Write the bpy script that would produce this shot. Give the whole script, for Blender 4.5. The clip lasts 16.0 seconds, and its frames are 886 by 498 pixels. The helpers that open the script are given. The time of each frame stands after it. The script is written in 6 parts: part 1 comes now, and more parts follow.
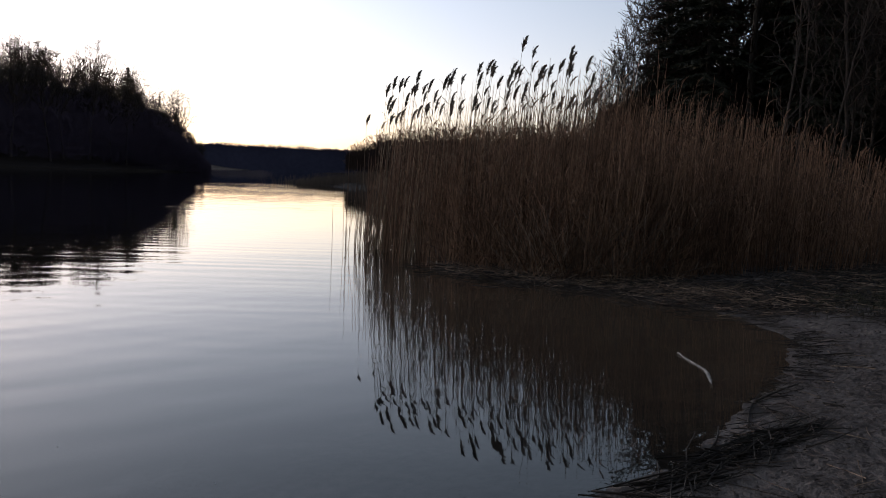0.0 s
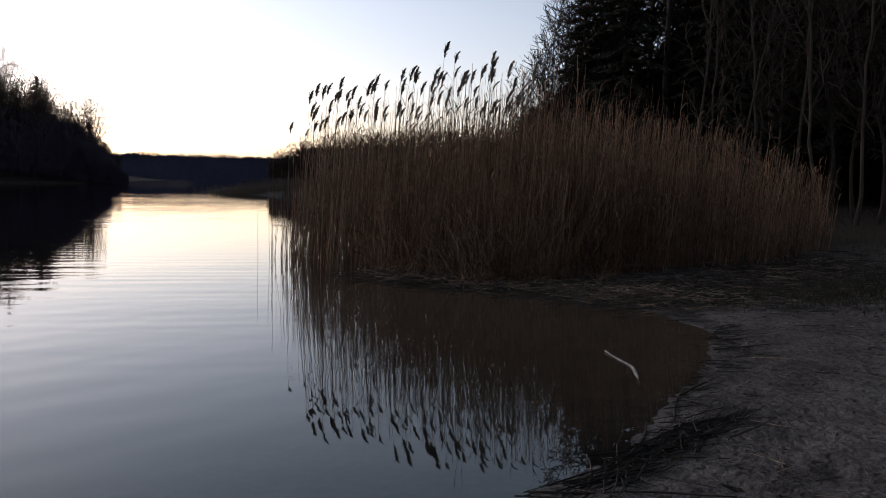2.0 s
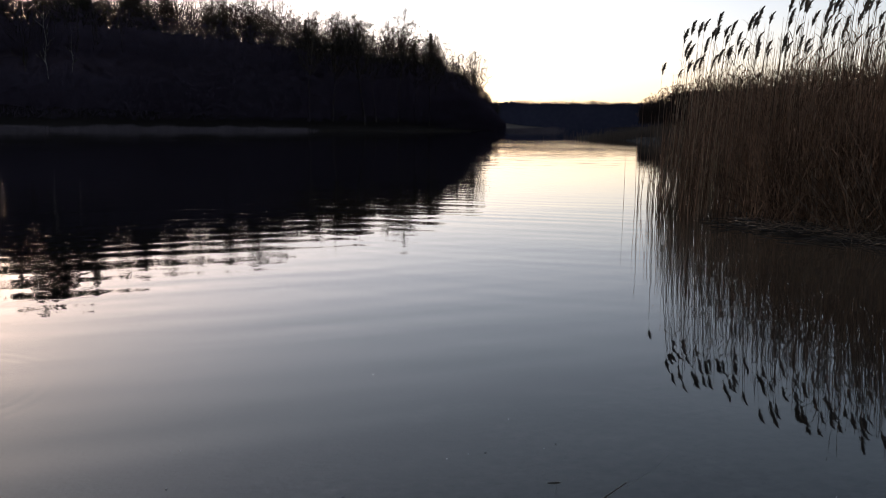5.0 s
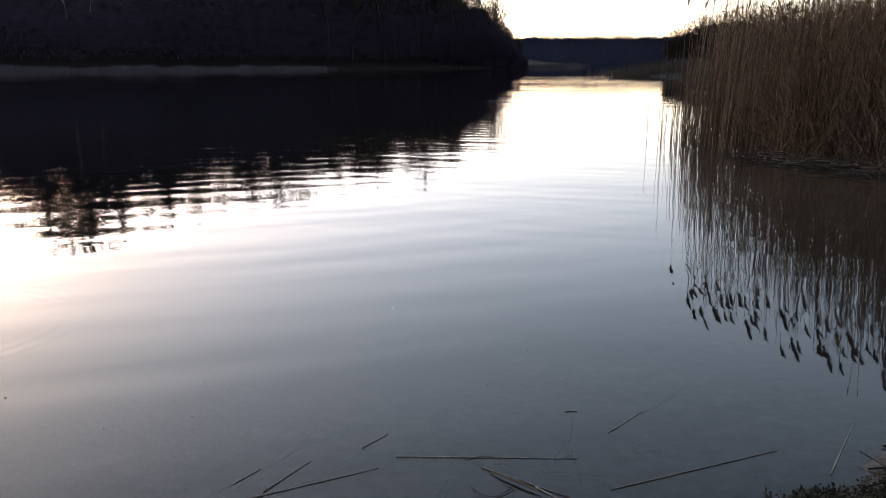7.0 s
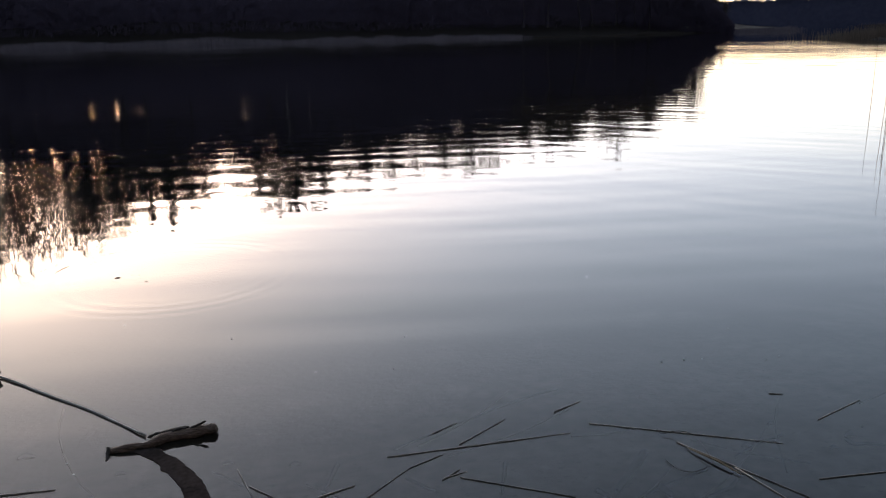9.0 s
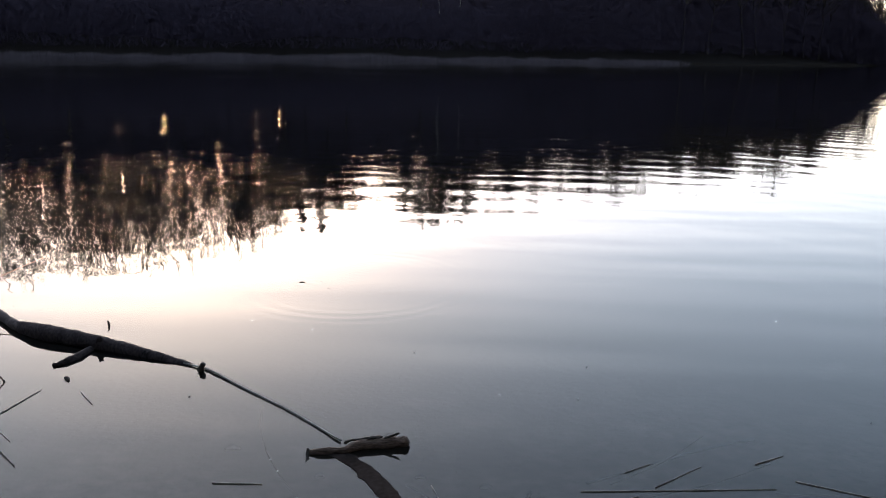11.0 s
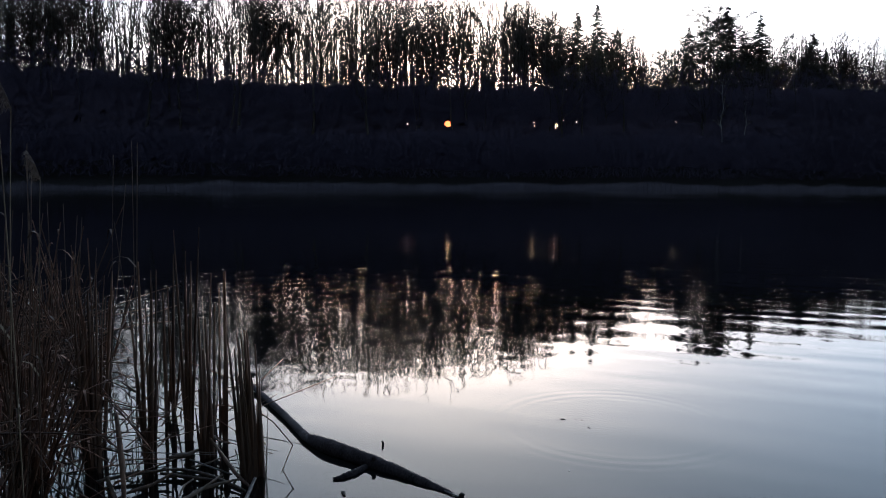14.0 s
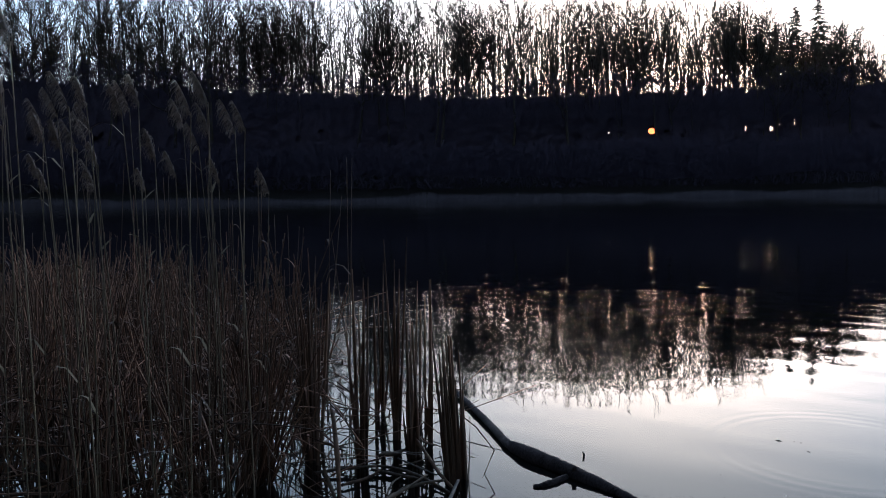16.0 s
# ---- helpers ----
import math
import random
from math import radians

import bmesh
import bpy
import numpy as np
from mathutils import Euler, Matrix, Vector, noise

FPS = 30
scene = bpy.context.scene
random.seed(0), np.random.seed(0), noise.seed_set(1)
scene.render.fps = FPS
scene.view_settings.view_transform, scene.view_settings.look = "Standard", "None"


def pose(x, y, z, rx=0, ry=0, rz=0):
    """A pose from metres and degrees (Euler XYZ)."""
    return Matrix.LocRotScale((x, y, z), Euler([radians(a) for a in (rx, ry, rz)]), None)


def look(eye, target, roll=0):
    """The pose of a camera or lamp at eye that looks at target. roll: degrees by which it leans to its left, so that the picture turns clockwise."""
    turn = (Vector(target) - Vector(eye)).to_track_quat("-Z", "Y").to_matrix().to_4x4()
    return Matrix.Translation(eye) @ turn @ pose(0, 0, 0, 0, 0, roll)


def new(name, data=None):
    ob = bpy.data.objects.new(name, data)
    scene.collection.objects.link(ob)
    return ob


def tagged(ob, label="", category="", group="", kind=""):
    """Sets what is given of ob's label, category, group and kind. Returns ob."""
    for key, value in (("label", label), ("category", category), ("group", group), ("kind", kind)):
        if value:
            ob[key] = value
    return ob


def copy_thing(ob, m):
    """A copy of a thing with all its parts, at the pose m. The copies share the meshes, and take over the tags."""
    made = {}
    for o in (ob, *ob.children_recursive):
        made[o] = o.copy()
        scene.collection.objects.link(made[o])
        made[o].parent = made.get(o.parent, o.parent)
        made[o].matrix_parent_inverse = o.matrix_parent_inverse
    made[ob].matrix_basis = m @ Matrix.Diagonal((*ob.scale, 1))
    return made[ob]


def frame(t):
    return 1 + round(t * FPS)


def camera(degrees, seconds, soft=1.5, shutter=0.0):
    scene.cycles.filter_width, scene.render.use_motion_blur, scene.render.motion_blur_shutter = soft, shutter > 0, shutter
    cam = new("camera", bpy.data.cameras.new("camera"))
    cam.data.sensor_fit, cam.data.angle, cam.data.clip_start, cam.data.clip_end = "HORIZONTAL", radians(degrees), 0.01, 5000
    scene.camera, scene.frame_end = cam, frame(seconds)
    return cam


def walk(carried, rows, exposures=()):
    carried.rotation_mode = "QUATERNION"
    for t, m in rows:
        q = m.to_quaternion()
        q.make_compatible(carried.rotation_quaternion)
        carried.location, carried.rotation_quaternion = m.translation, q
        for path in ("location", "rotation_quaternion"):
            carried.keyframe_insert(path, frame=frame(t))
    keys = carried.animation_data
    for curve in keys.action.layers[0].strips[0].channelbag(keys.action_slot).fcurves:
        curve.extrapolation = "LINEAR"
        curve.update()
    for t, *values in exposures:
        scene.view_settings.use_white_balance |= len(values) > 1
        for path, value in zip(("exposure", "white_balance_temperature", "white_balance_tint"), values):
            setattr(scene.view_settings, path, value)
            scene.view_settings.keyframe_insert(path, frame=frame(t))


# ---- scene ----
cam = camera(57.77, 16.0, soft=1.0)
# seconds, place, heading to the left, tilt up, lean to the left
PATH = [
    (0, 0.097, 0.019, 1.486, -48.58, -5.17, 2.45),
    (0.5, 0.098, 0.022, 1.488, -52.19, -5.08, 2.52),
    (1, 0.108, 0.016, 1.485, -53.95, -4.89, 2.16),
    (1.5, 0.105, 0.020, 1.488, -54.89, -4.71, 1.62),
    (2, 0.081, 0.021, 1.498, -53.74, -4.65, 1.20),
    (2.5, 0.112, 0.024, 1.476, -45.84, -4.68, 0.63),
    (3, 0.123, 0.010, 1.462, -37.98, -4.78, 0.28),
    (3.5, 0.095, -0.023, 1.462, -31.78, -4.94, 0.09),
    (4, 0.051, -0.065, 1.437, -29.94, -5.19, 0.42),
    (4.5, 0.057, -0.050, 1.450, -28.71, -6.43, 0.47),
    (5, 0.076, -0.005, 1.449, -28.00, -8.84, 0.62),
    (5.2, 0.097, -0.034, 1.449, -27.70, -9.63, 0.74),
    (7.3, 0.087, -0.013, 1.416, -26.42, -13.74, 0.06),
    (7.5, 0.079, -0.011, 1.417, -26.18, -14.08, 0.25),
    (8, 0.075, 0.003, 1.403, -23.10, -14.61, -0.31),
    (8.5, 0.058, -0.006, 1.409, -18.70, -15.02, -0.64),
    (9, 0.033, -0.021, 1.406, -12.78, -15.19, -1.05),
    (9.2, 0.026, -0.027, 1.420, -10.03, -15.51, -1.33),
    (11.3, -0.222, 0.037, 1.430, -0.97, -13.50, 0.34),
    (11.5, -0.197, 0.027, 1.449, 0.86, -13.23, -0.26),
    (12, -0.167, 0.007, 1.485, 5.57, -11.03, 0.08),
    (12.5, -0.154, -0.024, 1.501, 10.05, -8.99, -0.29),
    (13, -0.152, -0.038, 1.522, 11.54, -7.28, 0.15),
    (13.5, -0.153, -0.050, 1.534, 12.58, -5.99, 0.38),
    (14, -0.157, -0.073, 1.531, 16.71, -5.06, 0.34),
    (14.5, -0.150, -0.088, 1.523, 20.85, -4.65, 0.14),
    (15, -0.151, -0.088, 1.520, 22.89, -4.60, 0.05),
    (15.5, -0.148, -0.092, 1.525, 26.40, -4.47, -0.25),
    (16, -0.149, -0.100, 1.524, 30.97, -4.25, -0.73),
]
EXPOSURES = [(0, 2.5, 7350, 25), (1.5, 2.58, 7350, 25), (3.0, 2.17, 7350, 24), (4, 1.9, 7350, 23), (5, 2.4, 7350, 23), (7.5, 3.18, 7350, 22), (9, 3.08, 7150, 21), (11.5, 3.3, 6700, 17), (12.0, 3.3, 6500, 16),
             (12.5, 3.1, 6200, 14), (13.5, 2.55, 5850, 11), (14.5, 2.42, 5700, 10), (15, 2.62, 5700, 10), (15.5, 2.55, 5700, 10), (16, 2.52, 5700, 10)]
walk(cam, [(t, pose(x, y, z, 90 + tilt, 0, yaw) @ pose(0, 0, 0, 0, 0, lean)) for t, x, y, z, yaw, tilt, lean in PATH], EXPOSURES)

# world: clear evening sky, the sun low behind the wood on the far shore
SUN_AZ, SUN_EL = -16.45, 3.87
world = bpy.data.worlds.new("evening_sky")
scene.world = world
world.use_nodes = True
wn = world.node_tree
sky = wn.nodes.new("ShaderNodeTexSky")
sky.sky_type, sky.sun_disc = "NISHITA", False
sky.sun_elevation, sky.sun_rotation = radians(SUN_EL), radians(SUN_AZ)
sky.altitude, sky.air_density, sky.dust_density, sky.ozone_density = 60.0, 0.8, 0.75, 1.5
haze = wn.nodes.new("ShaderNodeHueSaturation")          # thin evening haze
haze.inputs["Saturation"].default_value = 0.74
split, join = wn.nodes.new("ShaderNodeSeparateColor"), wn.nodes.new("ShaderNodeCombineColor")
wn.links.new(sky.outputs[0], split.inputs[0])
for i, power in enumerate((1.04, 1.015, 1.0)):
    soft_sky = wn.nodes.new("ShaderNodeMath")
    soft_sky.operation = "POWER"
    soft_sky.inputs[1].default_value = power
    wn.links.new(split.outputs[i], soft_sky.inputs[0])
    wn.links.new(soft_sky.outputs[0], join.inputs[i])
wn.links.new(join.outputs[0], haze.inputs["Color"])
where = wn.nodes.new("ShaderNodeTexCoord")          # peach-coloured dust low down, clear air above
rise = wn.nodes.new("ShaderNodeSeparateXYZ")
wn.links.new(where.outputs["Generated"], rise.inputs[0])
dust = wn.nodes.new("ShaderNodeMapRange")
dust.interpolation_type = "SMOOTHSTEP"
dust.inputs["From Min"].default_value, dust.inputs["From Max"].default_value = -0.02, 0.40
wn.links.new(rise.outputs["Z"], dust.inputs[0])
air = wn.nodes.new("ShaderNodeMix")
air.data_type = "RGBA"
air.inputs["A"].default_value, air.inputs["B"].default_value = (0.985, 0.868, 0.925, 1), (0.88, 0.90, 0.885, 1)
wn.links.new(dust.outputs[0], air.inputs["Factor"])
tone = wn.nodes.new("ShaderNodeMix")
tone.data_type, tone.blend_type = "RGBA", "MULTIPLY"
tone.inputs["Factor"].default_value = 1.0
wn.links.new(haze.outputs[0], tone.inputs["A"])
wn.links.new(air.outputs["Result"], tone.inputs["B"])
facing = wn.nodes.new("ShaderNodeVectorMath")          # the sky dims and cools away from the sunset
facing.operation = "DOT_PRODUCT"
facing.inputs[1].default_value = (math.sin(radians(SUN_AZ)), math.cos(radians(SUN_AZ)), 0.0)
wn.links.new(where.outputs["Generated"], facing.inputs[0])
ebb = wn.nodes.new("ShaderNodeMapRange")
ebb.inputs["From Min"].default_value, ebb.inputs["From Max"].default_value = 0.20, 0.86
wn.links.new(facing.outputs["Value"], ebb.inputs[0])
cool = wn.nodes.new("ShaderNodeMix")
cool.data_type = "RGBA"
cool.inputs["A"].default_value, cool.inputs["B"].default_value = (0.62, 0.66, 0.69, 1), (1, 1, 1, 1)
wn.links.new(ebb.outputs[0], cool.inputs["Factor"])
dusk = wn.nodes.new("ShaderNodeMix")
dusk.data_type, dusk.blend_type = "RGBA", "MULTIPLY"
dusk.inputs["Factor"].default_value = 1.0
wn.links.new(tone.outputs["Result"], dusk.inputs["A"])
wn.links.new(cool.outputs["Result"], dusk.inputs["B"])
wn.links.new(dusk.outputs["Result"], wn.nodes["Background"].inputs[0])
wn.nodes["Background"].inputs[1].default_value = 0.125
sun_dir = Vector((math.sin(radians(SUN_AZ)) * math.cos(radians(SUN_EL)), math.cos(radians(SUN_AZ)) * math.cos(radians(SUN_EL)), math.sin(radians(SUN_EL))))
lamp = bpy.data.lights.new("sun_lamp", "SUN")
lamp.energy, lamp.angle, lamp.color = 0.3, radians(0.53), (1.0, 0.62, 0.34)
sun_lamp = new("sun_lamp", lamp)
sun_lamp.matrix_world = look(sun_dir * 200, (0, 0, 0))

# ---- mesh tools ----
def sheet(verts, quads):
    """A mesh from an array of points and an array of faces with four corners each."""
    me = bpy.data.meshes.new("mesh")
    verts, quads = np.asarray(verts, np.float32).reshape(-1, 3), np.asarray(quads, np.int32).reshape(-1, 4)
    me.vertices.add(len(verts))
    me.vertices.foreach_set("co", verts.ravel())
    me.loops.add(quads.size)
    me.loops.foreach_set("vertex_index", quads.ravel())
    me.polygons.add(len(quads))
    me.polygons.foreach_set("loop_start", np.arange(0, quads.size, 4, dtype=np.int32))
    me.update(calc_edges=True)
    return me


class Heap:
    """Gathers tubes and ribbons for one mesh."""

    def __init__(self):
        self.v, self.q, self.n = [], [], 0

    def add(self, verts, quads):
        self.v.append(verts.reshape(-1, 3))
        self.q.append(quads.reshape(-1, 4) + self.n)
        self.n += self.v[-1].shape[0]

    def tubes(self, pts, rad, sides=4, cap=True):
        """pts: (count, rings, 3); rad: (count, rings)."""
        pts, rad = np.asarray(pts, float), np.asarray(rad, float)
        n, k, _ = pts.shape
        d = np.gradient(pts, axis=1)
        d /= np.linalg.norm(d, axis=2, keepdims=True) + 1e-9
        ref = np.where(np.abs(d[:, :1, 2:3]) > 0.8, np.array([1.0, 0.13, 0]), np.array([0, 0, 1.0]))
        u = np.cross(d, np.broadcast_to(ref, d.shape))
        u /= np.linalg.norm(u, axis=2, keepdims=True) + 1e-9
        w = np.cross(d, u)
        a = np.linspace(0, 2 * np.pi, sides, endpoint=False)
        ring = u[:, :, None] * np.cos(a)[:, None] + w[:, :, None] * np.sin(a)[:, None]
        verts = pts[:, :, None] + ring * rad[:, :, None, None]
        i = np.arange(n * k * sides).reshape(n, k, sides)
        j = np.roll(i, -1, axis=2)
        self.add(verts, np.stack([i[:, :-1], j[:, :-1], j[:, 1:], i[:, 1:]], -1))
        if cap and sides == 4:
            base = self.n - n * k * sides
            for end in (0, -1):
                self.q.append(i[:, end].reshape(-1, 4) + base)

    def ribbons(self, pts, width, side):
        """pts: (count, k, 3); width: (count, k); side: (count, 3), the way across."""
        pts, width, side = np.asarray(pts, float), np.asarray(width, float), np.asarray(side, float)
        n, k, _ = pts.shape
        off = side[:, None] * width[:, :, None] * 0.5
        verts = np.stack([pts - off, pts + off], 2)
        i = np.arange(n * k * 2).reshape(n, k, 2)
        self.add(verts, np.stack([i[:, :-1, 0], i[:, :-1, 1], i[:, 1:, 1], i[:, 1:, 0]], -1))

    def mesh(self):
        return sheet(np.concatenate(self.v), np.concatenate(self.q))


def put(name, me, material, parent=None, label="", smooth=False):
    """One mesh object, as a thing or as a part of a thing."""
    ob = new(name, me)
    if not me.materials:
        me.materials.append(material)
    if smooth:
        me.polygons.foreach_set("use_smooth", np.ones(len(me.polygons), bool))
    ob.parent = parent
    if label:
        tagged(ob, label)
    return ob


def unit(v):
    return v / (np.linalg.norm(v, axis=-1, keepdims=True) + 1e-9)


def bezier3(a, b, c, k):
    """Points on the curves from a by b to c: (count, k, 3)."""
    t = np.linspace(0, 1, k)[None, :, None]
    return a[:, None] * (1 - t) ** 2 + b[:, None] * 2 * t * (1 - t) + c[:, None] * t ** 2


def flat_rand(rng, n):
    a = rng.uniform(0, 2 * np.pi, n)
    return np.stack([np.cos(a), np.sin(a), 0 * a], -1)


# ---- materials ----
def ink(name, c1, c2, scale=3.0, rough=0.85, bump=0.0, bump_scale=40.0, vary=0.25, stretch=(1, 1, 1), spec=0.3, island=False, massed=False):
    """A surface whose colour runs between c1 and c2 by noise at two scales, with fine relief and a change from piece to piece."""
    m = bpy.data.materials.new(name)
    m.use_nodes = True
    nt = m.node_tree
    bsdf = nt.nodes["Principled BSDF"]
    bsdf.inputs["Roughness"].default_value = rough
    bsdf.inputs["Specular IOR Level"].default_value = spec
    geo = nt.nodes.new("ShaderNodeNewGeometry")
    mp = nt.nodes.new("ShaderNodeMapping")
    mp.inputs["Scale"].default_value = stretch
    nt.links.new(geo.outputs["Position"], mp.inputs[0])
    noises = []
    for s in (scale, scale * 7.3):
        no = nt.nodes.new("ShaderNodeTexNoise")
        no.inputs["Scale"].default_value, no.inputs["Detail"].default_value = s, 4.0
        nt.links.new(mp.outputs[0], no.inputs["Vector"])
        noises.append(no)
    add = nt.nodes.new("ShaderNodeMath")
    add.operation = "MULTIPLY_ADD"
    add.inputs[1].default_value = 0.5
    half = nt.nodes.new("ShaderNodeMath")
    half.operation = "MULTIPLY"
    half.inputs[1].default_value = 0.5
    nt.links.new(noises[0].outputs["Fac"], add.inputs[0])
    nt.links.new(noises[1].outputs["Fac"], half.inputs[0])
    nt.links.new(half.outputs[0], add.inputs[2])
    ramp = nt.nodes.new("ShaderNodeValToRGB")
    ramp.color_ramp.elements[0].position, ramp.color_ramp.elements[1].position = 0.33, 0.67
    ramp.color_ramp.elements[0].color, ramp.color_ramp.elements[1].color = (*c1, 1), (*c2, 1)
    nt.links.new(add.outputs[0], ramp.inputs[0])
    hsv = nt.nodes.new("ShaderNodeHueSaturation")
    rnd = nt.nodes.new("ShaderNodeMapRange")
    rnd.inputs["To Min"].default_value, rnd.inputs["To Max"].default_value = 1 - vary, 1 + vary
    if island:
        nt.links.new(geo.outputs["Random Per Island"], rnd.inputs[0])
    else:
        info = nt.nodes.new("ShaderNodeObjectInfo")
        nt.links.new(info.outputs["Random"], rnd.inputs[0])
    nt.links.new(rnd.outputs[0], hsv.inputs["Value"])
    nt.links.new(ramp.outputs[0], hsv.inputs["Color"])
    nt.links.new(hsv.outputs[0], bsdf.inputs["Base Color"])
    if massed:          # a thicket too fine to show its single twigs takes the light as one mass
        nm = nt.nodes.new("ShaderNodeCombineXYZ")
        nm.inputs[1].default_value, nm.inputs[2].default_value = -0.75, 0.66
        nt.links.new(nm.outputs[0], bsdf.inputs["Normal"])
    if bump:
        bn = nt.nodes.new("ShaderNodeTexNoise")
        bn.inputs["Scale"].default_value, bn.inputs["Detail"].default_value = bump_scale, 6.0
        nt.links.new(mp.outputs[0], bn.inputs["Vector"])
        bp = nt.nodes.new("ShaderNodeBump")
        bp.inputs["Distance"].default_value = bump
        nt.links.new(bn.outputs["Fac"], bp.inputs["Height"])
        nt.links.new(bp.outputs[0], bsdf.inputs["Normal"])
    return m


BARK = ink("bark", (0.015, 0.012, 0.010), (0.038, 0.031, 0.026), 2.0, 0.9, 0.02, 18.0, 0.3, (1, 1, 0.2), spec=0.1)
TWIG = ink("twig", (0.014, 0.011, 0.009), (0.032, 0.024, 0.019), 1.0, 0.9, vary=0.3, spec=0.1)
BIRCH = ink("birch_bark", (0.05, 0.046, 0.042), (0.22, 0.21, 0.195), 3.0, 0.7, 0.005, 20.0, 0.1, (1, 1, 2.5))
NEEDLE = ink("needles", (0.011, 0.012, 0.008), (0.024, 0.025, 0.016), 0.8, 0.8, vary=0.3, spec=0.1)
# colour lifted towards violet, in place of the sun's glare veiling the bank
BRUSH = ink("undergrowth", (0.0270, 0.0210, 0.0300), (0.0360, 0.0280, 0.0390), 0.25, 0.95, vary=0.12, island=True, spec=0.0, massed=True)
# the haze over the distant wood is put into its bluish colour
HAZED_WOOD = ink("hazed_far_wood", (0.020, 0.021, 0.035), (0.029, 0.030, 0.048), 0.05, 0.95, spec=0.0, vary=0.1, island=True, massed=True)
STRAW = ink("reed_straw", (0.072, 0.037, 0.023), (0.310, 0.188, 0.122), 2.5, 0.85, spec=0.12, vary=0.6, stretch=(1, 1, 0.25), island=True)
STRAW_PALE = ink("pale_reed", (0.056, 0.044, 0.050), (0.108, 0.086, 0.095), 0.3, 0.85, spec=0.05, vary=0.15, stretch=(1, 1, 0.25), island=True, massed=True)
STALK = ink("reed_stalk", (0.15, 0.105, 0.065), (0.33, 0.25, 0.165), 6.0, 0.6, 0.001, 120.0, 0.35, (1, 1, 0.15))
LEAF = ink("dry_leaf", (0.17, 0.12, 0.07), (0.33, 0.25, 0.15), 5.0, 0.75, vary=0.3)
PLUME = ink("reed_plume", (0.14, 0.105, 0.085), (0.30, 0.25, 0.21), 12.0, 0.95, vary=0.25)
PLUME_PALE = ink("pale_plume", (0.19, 0.14, 0.112), (0.40, 0.305, 0.25), 12.0, 0.95, vary=0.2)
OLD_STALK = ink("old_stalk", (0.050, 0.025, 0.016), (0.25, 0.142, 0.088), 6.0, 0.7, 0.002, 90.0, 0.4, (1, 1, 0.2))
WET_STALK = ink("wet_stalk", (0.03, 0.020, 0.014), (0.15, 0.10, 0.07), 8.0, 0.6, 0.001, 90.0, 0.4)
DRIFT = ink("driftwood", (0.008, 0.0054, 0.0056), (0.082, 0.060, 0.060), 9.0, 0.8, 0.009, 38.0, 0.15, (1.5, 1, 1), spec=0.12)
DRIFT_DRY = ink("dry_driftwood", (0.035, 0.020, 0.015), (0.27, 0.175, 0.130), 9.0, 0.8, 0.008, 50.0, 0.1, (0.6, 3, 3))
PALE_WOOD = ink("bleached_wood", (0.10, 0.09, 0.08), (0.42, 0.39, 0.35), 14.0, 0.7, 0.003, 70.0, 0.1)
FOAM = ink("foam", (0.25, 0.25, 0.24), (0.42, 0.42, 0.40), 30.0, 0.6, vary=0.2, island=True)
MOSS = ink("grass_blades", (0.024, 0.023, 0.011), (0.072, 0.062, 0.032), 3.0, 0.8, vary=0.35, island=True)
THIN_STALK = ink("thin_reed", (0.06, 0.036, 0.025), (0.18, 0.115, 0.078), 6.0, 0.7, 0.001, 120.0, 0.35, (1, 1, 0.15))
FLOAT_STALK = ink("floating_stalk", (0.13, 0.106, 0.088), (0.38, 0.325, 0.28), 8.0, 0.5, 0.0008, 90.0, 0.35)
LITTER = ink("reed_litter", (0.048, 0.032, 0.023), (0.30, 0.212, 0.150), 3.0, 0.8, vary=0.6, island=True)
SOAKED = ink("soaked_wood", (0.004, 0.0035, 0.003), (0.014, 0.011, 0.009), 9.0, 0.8, 0.002, 60.0, 0.3)
TWIG_WARM = ink("alder_twig", (0.06, 0.036, 0.026), (0.13, 0.08, 0.055), 1.0, 0.9, vary=0.3, spec=0.1)
GREY_WOOD = ink("grey_driftwood", (0.040, 0.030, 0.029), (0.165, 0.130, 0.125), 9.0, 0.8, 0.006, 45.0, 0.15, (1, 1, 1), spec=0.12)
GREY_BARK = ink("grey_bark", (0.018, 0.014, 0.012), (0.062, 0.050, 0.043), 4.0, 0.9, 0.004, 30.0, 0.3, (1, 1, 0.3), spec=0.1)
WET_WOOD = ink("wet_wood", (0.022, 0.016, 0.014), (0.062, 0.047, 0.041), 7.0, 0.85, 0.004, 40.0, 0.1, spec=0.0)
ALDER = ink("alder_scrub", (0.030, 0.020, 0.016), (0.052, 0.034, 0.027), 0.3, 0.95, vary=0.2, island=True, spec=0.0, massed=True)
SPIT = ink("spit_reed", (0.085, 0.060, 0.045), (0.14, 0.098, 0.074), 0.4, 0.9, spec=0.0, vary=0.2, island=True, massed=True)
DARK_LITTER = ink("dark_litter", (0.011, 0.008, 0.006), (0.060, 0.044, 0.033), 5.0, 0.7, vary=0.5, island=True)


